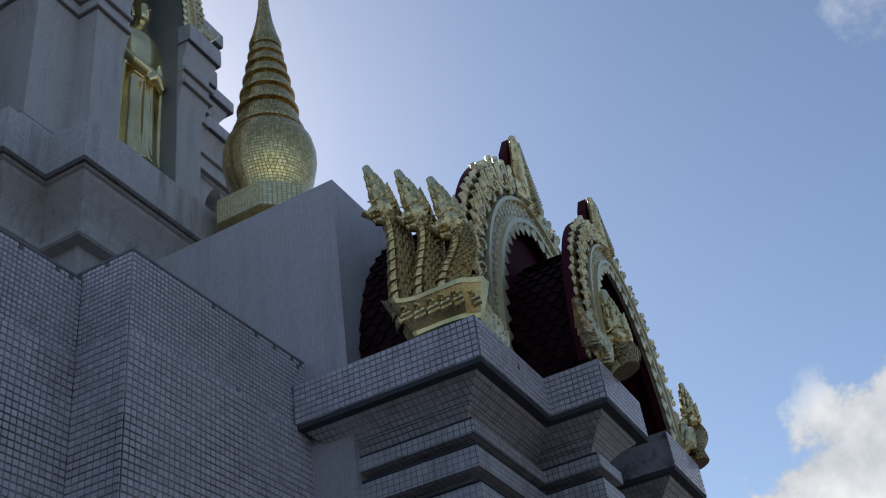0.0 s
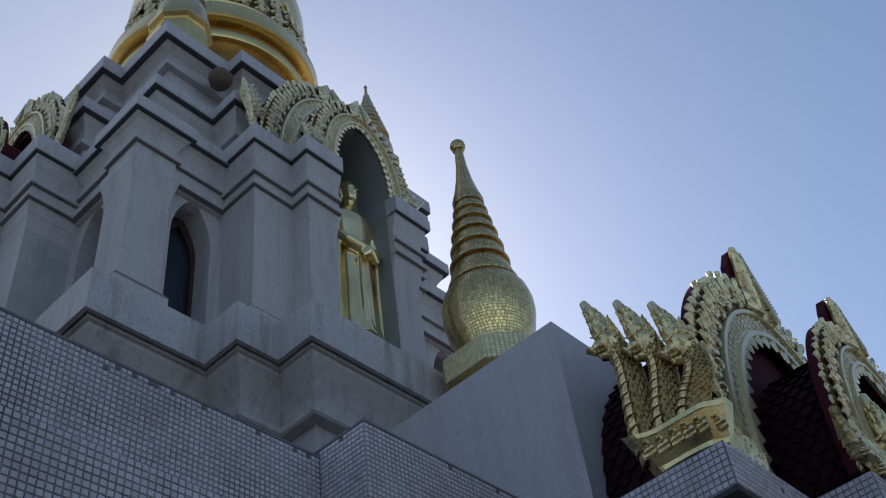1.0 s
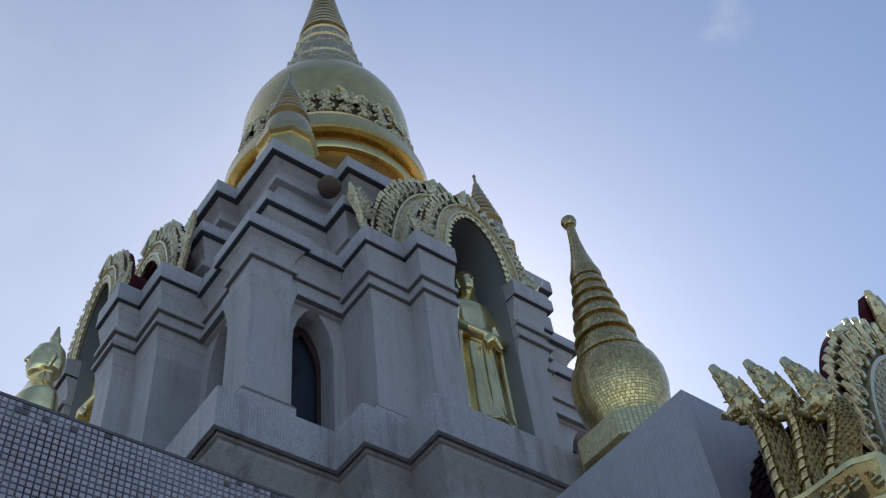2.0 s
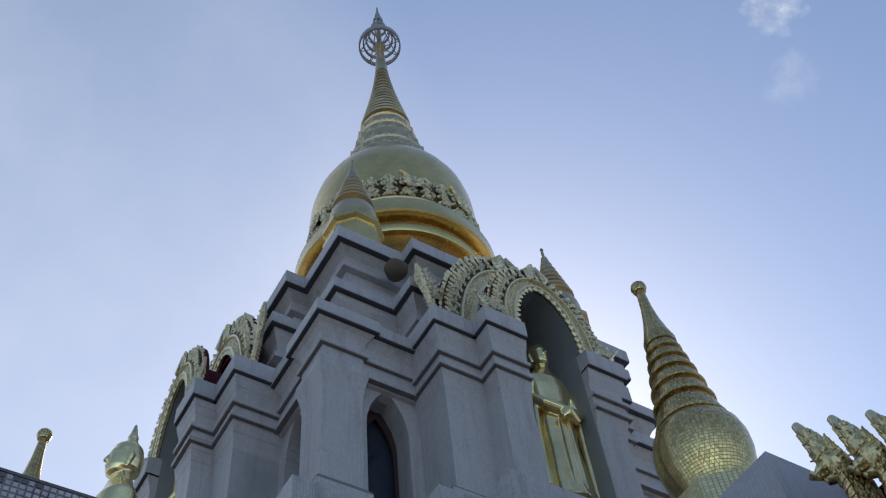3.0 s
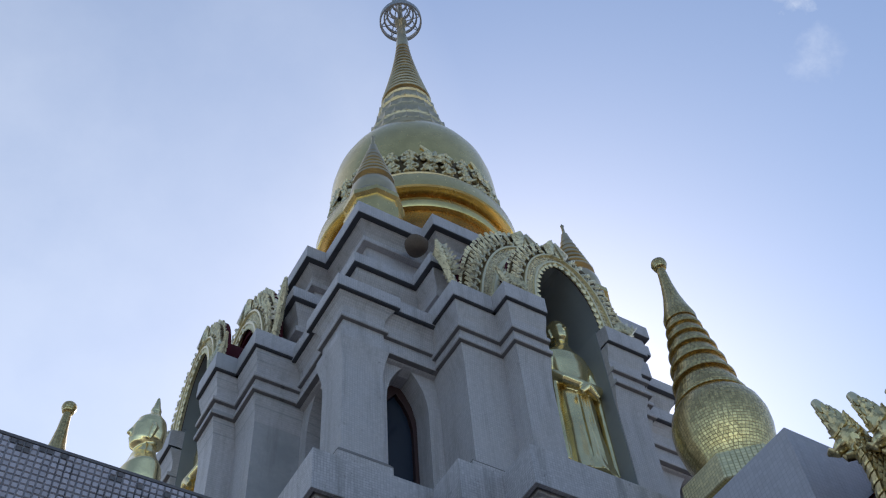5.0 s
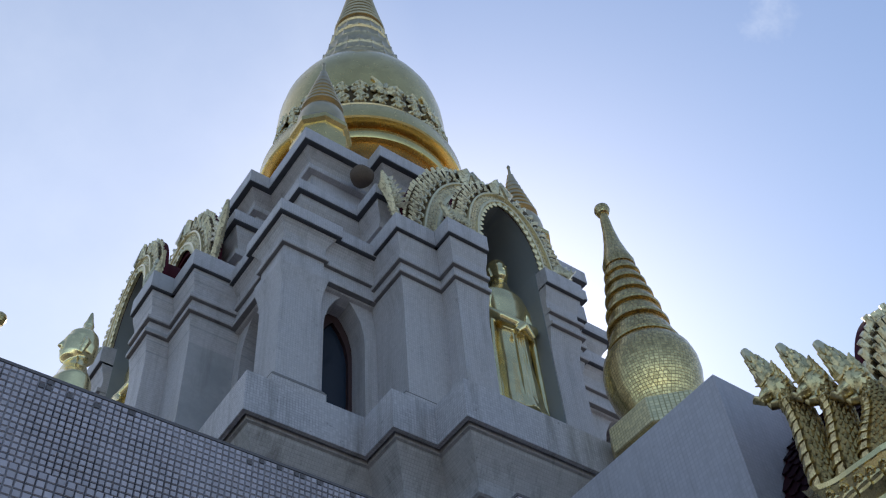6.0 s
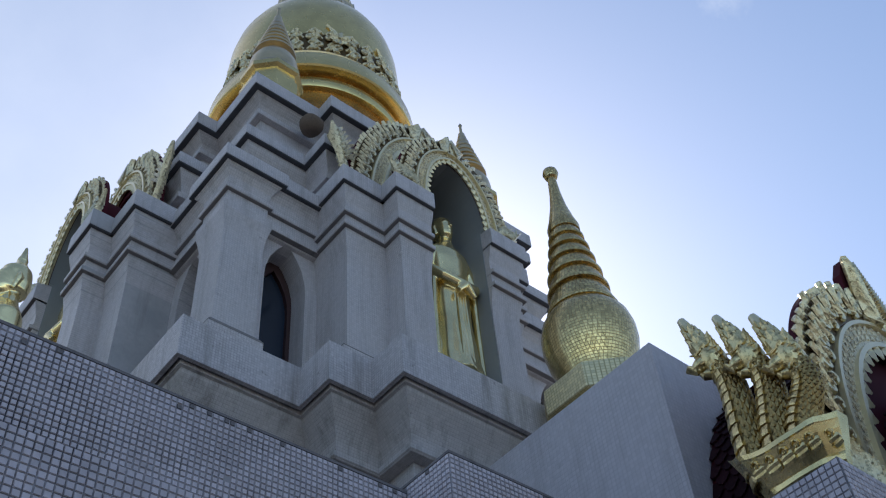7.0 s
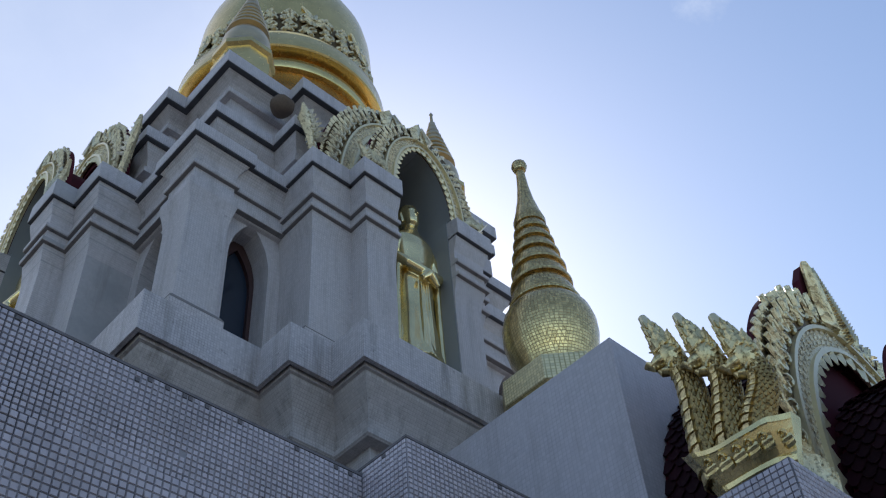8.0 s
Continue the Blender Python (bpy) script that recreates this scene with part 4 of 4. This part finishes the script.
def naga(name, foot, tips, base_lo, base_hi, label, girth=0.085, boat=True, belly=None, nod=0.15):
    """A gilded serpent with rearing, crested heads that look along the cornice, on a boat-shaped lotus base."""
    fx = Vector(foot)
    ng = tagged(empty(name, foot), label, "naga", "nagas of the gate")
    lead, view = Vector((-0.5, 0.866, 0)), Vector((-0.87, -0.5, 0))
    a, b = Vector(base_lo) - fx, Vector(base_hi) - fx
    if boat:
        bm = bmesh.new()
        rows, n = [], 20
        for i in range(n + 1):
            t = i / n
            c = a.lerp(b, t)
            lift = 0.17 * max(0.0, 1 - 2.2 * t) ** 2 + 0.05 * max(0.0, 2.2 * t - 1.2) ** 2
            w = (0.13 + 0.06 * math.sin(t * math.pi)) * min(1.0, 0.22 + 5.0 * t, 0.35 + 4.0 * (1 - t))
            ring = []
            for o, h in ((0.30, 0.0), (0.72, 0.03), (0.74, 0.06), (0.58, 0.08), (0.80, 0.13), (1.06, 0.20), (1.16, 0.245), (1.22, 0.25), (1.22, 0.285), (1.10, 0.29), (-1.10, 0.29), (-1.22, 0.285), (-1.22, 0.25), (-1.16, 0.245), (-1.06, 0.20), (-0.80, 0.13), (-0.58, 0.08), (-0.74, 0.06), (-0.72, 0.03), (-0.30, 0.0)):
                spread = (b - a).normalized() * (t - 0.5) * (1.5 if t < 0.5 else 0.6) * h
                ring.append(bm.verts.new(c + spread + Vector((-o * w, 0, h + lift * 1.3 * h / 0.29))))
            rows.append(ring)
        k = len(rows[0])
        for r0, r1 in zip(rows, rows[1:]):
            for i in range(k):
                bm.faces.new((r0[i], r0[(i + 1) % k], r1[(i + 1) % k], r1[i]))
        bm.faces.new(rows[0])
        bm.faces.new(list(reversed(rows[-1])))
        part("base", bm, BOATGILT, ng, "gilded boat-shaped base with leaf scrolls")
        bm = bmesh.new()
        for i in range(1, 7):
            t = (i + 0.5) / 7
            w = (0.13 + 0.06 * math.sin(t * math.pi)) * min(1.0, 0.22 + 5.0 * t, 0.35 + 4.0 * (1 - t))
            c = a.lerp(b, t) + (b - a).normalized() * (t - 0.5) * (0.25 if t < 0.5 else 0.10) + Vector((-w * 1.02, 0, 0.165 + 0.17 * 0.87 * max(0.0, 1 - 2.2 * t) ** 2))
            petal(bm, c + Vector((0.012, 0.045, -0.02)), (-0.5, 0, 0.86), (0, -1, 0.1), (-0.86, 0, -0.5), 0.10, 0.085, 0.018)
            scroll(bm, c + Vector((-0.015, 0, 0.03)), Vector((0, 1, 0)), Vector((-0.4, 0, 0.9)), 0.035, 0.011)
        tagged(part("leaf_scroll", bm, BOATGILT, ng), kind="stuff")
    for tp in tips:
        tip = Vector(tp) - fx
        k = girth / 0.085
        hd = Vector((tip.x + 0.06, tip.y - nod * k, tip.z - 0.56 * k))
        root = Vector((0.02, hd.y * 0.66 + 0.02, 0.22)) if boat else Vector((0.0, hd.y - 0.02, -0.02))
        c1, c2 = root + Vector((-0.05, 0.10, 0.30)) * k, hd + Vector((0.06, -0.10, -0.20)) * k
        path = [root * (1 - t) ** 3 + c1 * 3 * t * (1 - t) ** 2 + c2 * 3 * t * t * (1 - t) + hd * t ** 3 for t in (i / 12 for i in range(13))]
        size = [girth * (1.46 - 0.04 * i) for i in range(13)]
        neck = part("neck", tube(bmesh.new(), path, size, 14), SHADEBRONZE, ng, "dark serpent neck", True)
        plates, scales = bmesh.new(), bmesh.new()
        for i in range(1, 13):
            d = (path[i] - path[i - 1])
            h = d.length
            d = d.normalized()
            L = (lead - d * lead.dot(d)).normalized()
            V = (view - d * view.dot(d) - L * view.dot(L)).normalized()
            c = (path[i] + path[i - 1]) / 2
            belly_plate(plates, c, d, L, V, size[i], h)
            for half in (0, 1):
                for q in range(6):
                    an = radians(72 + 24 * q + 12 * half)
                    o = L * math.cos(an) + V * math.sin(an)
                    flame(scales, c + d * h * (half * 0.5 - 0.5) + o * size[i] * 0.97, V * -math.cos(an) + L * math.sin(an), d * 0.99 + o * 0.10, o, h * 0.78, size[i] * 0.44, 0.012, 0.0, 0.25)
        tagged(part("belly", plates, belly or SCALES, neck, "gilded belly plates"), kind="stuff")
        tagged(part("scale_skin", scales, SHADEGILT, neck, "dark gilded scales"), kind="stuff")
        d = tip - hd
        up = d.normalized()
        F = (lead - up * lead.dot(up)).normalized()
        S = up.cross(F)
        bm = bmesh.new()
        prof = ((-0.06, 0.85), (0.02, 1.02), (0.10, 1.18), (0.18, 1.20), (0.26, 1.05), (0.36, 0.88), (0.48, 0.72), (0.60, 0.60), (0.72, 0.52), (0.80, 0.46))
        tube(bm, [hd + d * t for t, r in prof], [girth * r for t, r in prof], 12)
        jaw = hd + d * 0.15
        tube(bm, [jaw - F * 0.02 * k, jaw + F * 0.09 * k + up * 0.01, jaw + F * 0.15 * k - up * 0.01 * k, jaw + F * 0.185 * k + up * 0.02 * k, jaw + F * 0.17 * k + up * 0.05 * k], [q * k for q in (0.075, 0.066, 0.048, 0.034, 0.012)], 10)
        jaw = hd + d * 0.0
        tube(bm, [jaw, jaw + F * 0.08 * k - up * 0.02 * k, jaw + F * 0.125 * k - up * 0.01 * k, jaw + F * 0.14 * k + up * 0.02 * k], [q * k for q in (0.06, 0.046, 0.034, 0.014)], 10)
        head = part("head", bm, SCALES, ng, "carved serpent head with open jaws", True)
        bm = bmesh.new()
        for sg in (-1, 1):
            e = hd + d * 0.22 + F * 0.055 * k + S * sg * 0.062 * k
            tube(bm, [e - F * 0.02, e, e + F * 0.02], [0.012 * k, 0.022 * k, 0.01 * k], 8)
            tube(bm, [e - F * 0.05 + up * 0.01, e + up * 0.036 * k, e + F * 0.05 * k + up * 0.02, e + F * 0.08 * k + up * 0.035], [0.010, 0.015 * k, 0.012, 0.005], 6)
            tube(bm, [hd + d * 0.12 + S * sg * 0.06 * k, hd + d * 0.10 + F * 0.10 * k + S * sg * 0.052 * k, hd + d * 0.12 + F * 0.17 * k + S * sg * 0.03 * k], [0.012, 0.013, 0.008], 6)
            scroll(bm, hd - up * 0.05 * k + F * 0.03 * k + S * sg * 0.07 * k, F, up, 0.05 * k, 0.014)
            scroll(bm, hd + d * 0.12 - F * 0.03 * k + S * sg * 0.088 * k, F, up, 0.055 * k, 0.015)
            for q in range(4):
                flame(bm, hd + d * (0.02 + 0.09 * q) - F * 0.04 * k + S * sg * girth * 0.95, F * -1, up * 0.95 - F * 0.12 + S * sg * 0.06, S * sg, 0.11 * k, 0.06 * k, 0.018, 0.2, 0.25)
            for q in range(3):
                flame(bm, hd + d * 0.10 + F * (0.06 + 0.035 * q) * k + S * sg * 0.03 * k, F, up * -1, S, 0.035 * k, 0.02 * k, 0.008, 0.0, 0.1)
        for ring, (t, rr, ln, m) in enumerate(((0.26, 1.06, 0.12, 8), (0.37, 0.90, 0.115, 7), (0.48, 0.76, 0.105, 7), (0.59, 0.64, 0.095, 6), (0.69, 0.54, 0.085, 6))):
            for q in range(m):
                an = 6.283185 * (q + 0.5 * (ring % 2)) / m
                o = F * math.cos(an) + S * math.sin(an)
                flame(bm, hd + d * t + o * girth * rr * 0.92, S * math.cos(an) - F * math.sin(an), up * 0.97 + o * 0.04, o, ln * k, girth * rr * 0.95, 0.020 * k, 0.0, 0.35)
        tagged(part("crest_carving", bm, SCALES, head), kind="stuff")
        bm = bmesh.new()
        tube(bm, [hd + d * t for t in (0.78, 0.88, 0.97, 1.0)], [girth * r for r in (0.50, 0.47, 0.38, 0.14)], 10)
        part("tip", bm, TIP, head, "pale cream crest tip", True)
    return ng


naga("naga", (5.98, 2.72, 5.47), [(5.90, 3.13, 7.28), (5.90, 2.85, 7.09), (5.90, 2.58, 6.88)], (5.98, 2.93, 5.48), (5.98, 2.38, 5.48), "gilded three-headed naga on a boat-shaped base, guarding the gate")
naga("naga", (7.35, 1.92, 5.49), [(7.50, 1.86, 6.35)], (7.3, 2.15, 5.50), (7.3, 1.80, 5.50), "pale-bellied gilded naga rearing at the foot of the front gable", 0.085, False, TIP, 0.04)
naga("naga", (9.55, 1.96, 5.47), [(9.87, 1.90, 6.47)], (9.52, 2.12, 5.46), (9.52, 1.98, 5.46), "gilded naga rearing at the far foot of the gable", 0.075, False, None, 0.0)


# ======== statues ========
def statue(name, x, y, z, h, rz, label, arms=True):
    """A standing robed figure as one smooth, plain mesh; h is its height without the flame on its head."""
    bm = bmesh.new()
    u = h / 2.0
    def oval(rows, seg=24, fold=0.0):
        rings = [[bm.verts.new((cx + rx * (1 + fold * max(0.0, 1.2 - zz / u) * math.cos(8 * 6.283185 * k / seg)) * math.cos(6.283185 * k / seg), cy + ry * (1 + fold * max(0.0, 1.2 - zz / u) * math.cos(8 * 6.283185 * k / seg)) * math.sin(6.283185 * k / seg), zz)) for k in range(seg)] for cx, cy, rx, ry, zz in rows]
        for a, b in zip(rings, rings[1:]):
            for k in range(seg):
                bm.faces.new((a[k], a[(k + 1) % seg], b[(k + 1) % seg], b[k]))
        bm.faces.new(list(reversed(rings[0])))
        bm.faces.new(rings[-1])
    oval([(0, 0, 0.30 * u, 0.20 * u, 0), (0, 0, 0.27 * u, 0.17 * u, 0.15 * u), (0, 0, 0.22 * u, 0.14 * u, 0.6 * u), (0, 0, 0.23 * u, 0.15 * u, 0.95 * u), (0, 0, 0.22 * u, 0.14 * u, 1.15 * u), (0, 0, 0.27 * u, 0.155 * u, 1.36 * u), (0, 0, 0.29 * u, 0.145 * u, 1.47 * u), (0, 0.01 * u, 0.22 * u, 0.12 * u, 1.55 * u), (0, 0.015 * u, 0.135 * u, 0.105 * u, 1.61 * u), (0, 0.015 * u, 0.09 * u, 0.088 * u, 1.68 * u), (0, 0.015 * u, 0.074 * u, 0.076 * u, 1.76 * u)], 48, 0.05)
    oval([(0, 0.015 * u, 0.07 * u, 0.07 * u, 1.62 * u), (0, 0.015 * u, 0.07 * u, 0.072 * u, 1.74 * u), (0, 0.015 * u, 0.075 * u, 0.08 * u, 1.80 * u)])
    oval([(0, -0.055 * u, 0.045 * u, 0.04 * u, 1.735 * u), (0, -0.045 * u, 0.078 * u, 0.076 * u, 1.755 * u), (0, -0.022 * u, 0.102 * u, 0.108 * u, 1.795 * u), (0, -0.008 * u, 0.112 * u, 0.122 * u, 1.86 * u), (0, 0.0, 0.116 * u, 0.126 * u, 1.92 * u), (0, 0.012 * u, 0.105 * u, 0.112 * u, 1.975 * u), (0, 0.02 * u, 0.08 * u, 0.082 * u, 2.015 * u)])
    oval([(0, 0.05 * u, 0.10 * u, 0.09 * u, 1.80 * u), (0, 0.04 * u, 0.122 * u, 0.112 * u, 1.87 * u), (0, 0.02 * u, 0.127 * u, 0.128 * u, 1.94 * u), (0, 0.02 * u, 0.112 * u, 0.118 * u, 1.99 * u), (0, 0.028 * u, 0.075 * u, 0.075 * u, 2.03 * u), (0, 0.03 * u, 0.052 * u, 0.052 * u, 2.06 * u)] + ([(0, 0.03 * u, 0.02 * u, 0.02 * u, 2.075 * u)] if arms else [(0, 0.03 * u, 0.040 * u, 0.040 * u, 2.09 * u), (0, 0.03 * u, 0.046 * u, 0.046 * u, 2.105 * u), (0, 0.03 * u, 0.03 * u, 0.03 * u, 2.15 * u), (0, 0.03 * u, 0.01 * u, 0.01 * u, 2.24 * u)]))
    tube(bm, [(0, -0.115 * u, 1.905 * u), (0, -0.13 * u, 1.875 * u), (0, -0.143 * u, 1.848 * u), (0, -0.12 * u, 1.838 * u)], [0.014 * u, 0.018 * u, 0.024 * u, 0.016 * u], 8)
    tube(bm, [(-0.035 * u, -0.112 * u, 1.802 * u), (0, -0.128 * u, 1.803 * u), (0.035 * u, -0.112 * u, 1.802 * u)], [0.009 * u, 0.014 * u, 0.009 * u], 6)
    tube(bm, [(-0.03 * u, -0.103 * u, 1.782 * u), (0, -0.118 * u, 1.780 * u), (0.03 * u, -0.103 * u, 1.782 * u)], [0.009 * u, 0.014 * u, 0.009 * u], 6)
    for sx in (-1, 1):
        tube(bm, [(sx * 0.02 * u, -0.118 * u, 1.905 * u), (sx * 0.055 * u, -0.110 * u, 1.918 * u), (sx * 0.09 * u, -0.075 * u, 1.900 * u)], [0.009 * u, 0.010 * u, 0.008 * u], 6)
    for sx in (-1, 1):
        tube(bm, [(sx * 0.118 * u, 0.01 * u, 1.905 * u), (sx * 0.132 * u, 0.02 * u, 1.87 * u), (sx * 0.120 * u, 0.005 * u, 1.80 * u), (sx * 0.115 * u, 0.0, 1.765 * u)], [0.016 * u, 0.026 * u, 0.018 * u, 0.014 * u], 8)
        if arms:
            reach = 0.05 if sx < 0 else 0.0
            tube(bm, [(sx * 0.22 * u, 0, 1.47 * u), (sx * 0.30 * u, 0.0, 1.32 * u), (sx * 0.33 * u, -0.03 * u, 1.14 * u), (sx * 0.22 * u, -0.14 * u, 1.03 * u), (-sx * reach * u, -0.20 * u, 0.96 * u), (-sx * (reach + 0.09) * u, -0.20 * u, 0.86 * u)], [0.085 * u, 0.08 * u, 0.07 * u, 0.058 * u, 0.052 * u, 0.03 * u], 10)
    for sx in (-1, 1):
        for k in range(1):
            tube(bm, [(sx * (0.06 + 0.07 * k) * u, -(0.165 - 0.02 * k) * u, 0.08 * u), (sx * (0.05 + 0.06 * k) * u, -(0.15 - 0.02 * k) * u, 0.98 * u)], [0.018 * u, 0.012 * u], 6)
    if arms:        # the robe's edges hang down from both wrists
        for sx in (-1, 1):
            tube(bm, [(sx * 0.27 * u, -0.06 * u, 1.08 * u), (sx * 0.29 * u, -0.05 * u, 0.7 * u), (sx * 0.30 * u, -0.04 * u, 0.10 * u)], [0.05 * u, 0.04 * u, 0.05 * u], 8)
    for v in bm.verts:
        if v.co.z > 1.72 * u:
            v.co.y = 0.03 * u + (v.co.y - 0.03 * u) * 0.86
            v.co.x *= 0.92
    ob = tagged(part(name, bm, GOLDSTAT, smooth=True), label, "statue")
    fuse = ob.modifiers.new("fuse", "REMESH")
    fuse.mode, fuse.voxel_size, fuse.use_smooth_shade = "VOXEL", 0.0095 * u, True
    ob.matrix_world = pose(x, y, z, 0, 0, rz) @ Matrix.Diagonal((0.84, 0.95, 1, 1))
    return ob


for turn, (sx, sy) in enumerate(((0.0, -3.12), (-3.12, 0.0))):
    tagged(part("statue_pedestal", lofted(rect(-0.45, -0.35, 0.45, 0.35), [(0.0, 8.46), (0.0, 8.7), (-0.06, 8.75), (-0.06, 9.2), (0.0, 9.25), (0.0, 9.5)]), NICHE), "grey plaster pedestal inside the niche", "pedestal").matrix_world = pose(CX + sx, CY + sy, 0, 0, 0, -90 * turn)
    statue("statue", CX + sx * 1.06 - (0.08 if turn == 0 else 0), CY + sy * 1.06, 9.5, 2.68, -90 * turn, "standing gilded robed statue with crossed arms in a niche")
tagged(part("statue_pedestal", lofted(rect(-0.7, -0.5, 0.7, 0.5), [(0.0, 5.2), (0.0, 5.6), (-0.1, 5.7), (-0.1, 6.4), (0.0, 6.5), (0.0, 6.62)]), WHITE), "white moulded pedestal on the terrace", "pedestal").matrix_world = pose(2.2, 7.85, 0, 0, 0, -90)


# ======== single tiles of the walls and the gate ========
def tile_mesh(name, w, h, t, mat):
    bm = bmesh.new()
    a = [bm.verts.new((x * w / 2, 0, z * h / 2)) for x, z in ((-1, -1), (1, -1), (1, 1), (-1, 1))]
    b = [bm.verts.new((x * (w / 2 - 0.003), -t, z * (h / 2 - 0.003))) for x, z in ((-1, -1), (1, -1), (1, 1), (-1, 1))]
    bm.faces.new(b)
    for i in range(4):
        bm.faces.new((a[i], a[(i + 1) % 4], b[(i + 1) % 4], b[i]))
    me = bpy.data.meshes.new(name)
    bm.to_mesh(me)
    bm.free()
    me.materials.append(mat)
    return me


def tile_field(parent, origin, facing, width, z0, z1, pitch, singles=None, seed=0, joint=0.007, missing=0.0006, mould=False):
    """Square tiles over a wall face that looks to -y (facing 0) or -x (facing -90), from origin (its left foot) on;
    those whose run and height lie in singles = (run0, run1, z0, z1) are objects of their own."""
    rnd = random.Random(seed)
    nx, nz = int(width / pitch), int((z1 - z0) / pitch + 0.5)
    px_, pz_ = width / nx, (z1 - z0) / nz
    me = tile_mesh("tile", px_ - joint, pz_ - joint, 0.006, TILE)
    c, s = math.cos(radians(facing)), math.sin(radians(facing))
    base = parent.matrix_world.translation
    verts, faces, dark_v, dark_f = [], [], [], []
    tv = [tuple(v.co) for v in me.vertices]
    tf = [tuple(p.vertices) for p in me.polygons]
    for i in range(nx):
        for j in range(nz):
            if rnd.random() < missing:
                continue
            u, z = (i + 0.5) * px_, z0 + (j + 0.5) * pz_
            spin = rnd.uniform(-1.2, 1.2)
            tip = rnd.uniform(-1.5, 1.5)
            x, y = origin[0] + u * c, origin[1] + u * s
            m = pose(x - base.x, y - base.y, z - base.z, tip, spin, facing + rnd.uniform(-1.5, 1.5))
            if singles and singles[0] <= u < singles[1] and singles[2] <= z < singles[3]:
                ob = new("tile", me)
                ob.parent = parent
                ob.matrix_basis = m
            else:
                depth = 0.6 + 2.6 * noise.noise(Vector((u * 1.4, seed * 3.1, 0.5)))
                mouldy = mould and nz - 1 - j < depth and rnd.random() < 0.16
                vs, fs = (dark_v, dark_f) if mouldy else (verts, faces)
                k = len(vs)
                vs += [tuple(m @ Vector(v)) for v in tv]
                fs += [tuple(k + q for q in f) for f in tf]
    for nm, vs, fs, mat in (("tiles", verts, faces, TILE), ("mouldy_tiles", dark_v, dark_f, MOULDSHADE)):
        if vs:
            joined = bpy.data.meshes.new(nm)
            joined.from_pydata(vs, [], fs)
            joined.materials.append(mat)
            ob = new(nm, joined)
            ob.parent = parent
            tagged(ob, kind="stuff")


tile_field(parapet, (-0.9, 4.298), 0, 4.99, 5.10, 5.67, 0.037, (4.35, 4.99, 5.10, 5.45), 1, mould=True)
tile_field(parapet, (-0.9, 4.268), 0, 4.96, 3.5, 5.08, 0.047, None, 2)
tile_field(block, (4.10, 3.888), 0, 2.08, 5.15, 5.73, 0.037, (0.0, 0.6, 5.15, 5.53), 3, mould=True)
tile_field(block, (4.07, 3.858), 0, 2.14, 3.0, 5.13, 0.047, None, 4)
tile_field(block, (4.098, 4.30), -90, 0.41, 5.15, 5.73, 0.037, None, 5, mould=True)
tile_field(block, (4.068, 4.27), -90, 0.41, 3.2, 5.13, 0.047, None, 6)
tile_field(gate, (5.794, 3.86), -90, 1.50, 5.135, 5.455, 0.046, (0, 9, 0, 9), 7, 0.006)
tile_field(gate, (5.80, 2.354), 0, 1.17, 5.135, 5.455, 0.046, (0, 9, 0, 9), 8, 0.006)
tile_field(gate, (6.974, 2.36), -90, 0.46, 5.135, 5.455, 0.046, None, 9, 0.006)
tile_field(gate, (6.98, 1.894), 0, 0.92, 5.135, 5.455, 0.046, None, 10, 0.006)
tile_field(gate, (8.6, 1.894), 0, 0.95, 5.135, 5.455, 0.046, None, 11, 0.006)
statue("statue", 2.2, 7.85, 6.62, 3.05, -90, "large standing gilded statue with pointed flame on its head", False)

# plain unseen walls added behind, which close the place and hold back light
tagged(part("wall_added_south", boxed((-16, -13.4, 0), (30, -13.0, 9.0)), ADDEDWALL), "plain grey wall added out of view", "wall", kind="structure")
tagged(part("wall_added_west", boxed((-16.4, -13.4, 0), (-16, 30, 9.0)), ADDEDWALL), "plain grey wall added out of view", "wall", kind="structure")

part("coping", lofted(rect(-3.0, 4.292, 4.09, 4.75), [(0.0, 5.672), (0.0, 5.69)]), MOULDSHADE, parapet, "black mould along the top edge")
part("coping", lofted(rect(4.092, 3.882, 6.2, 4.7), [(0.0, 5.732), (0.0, 5.75)]), MOULDSHADE, block, "black mould along the top edge")
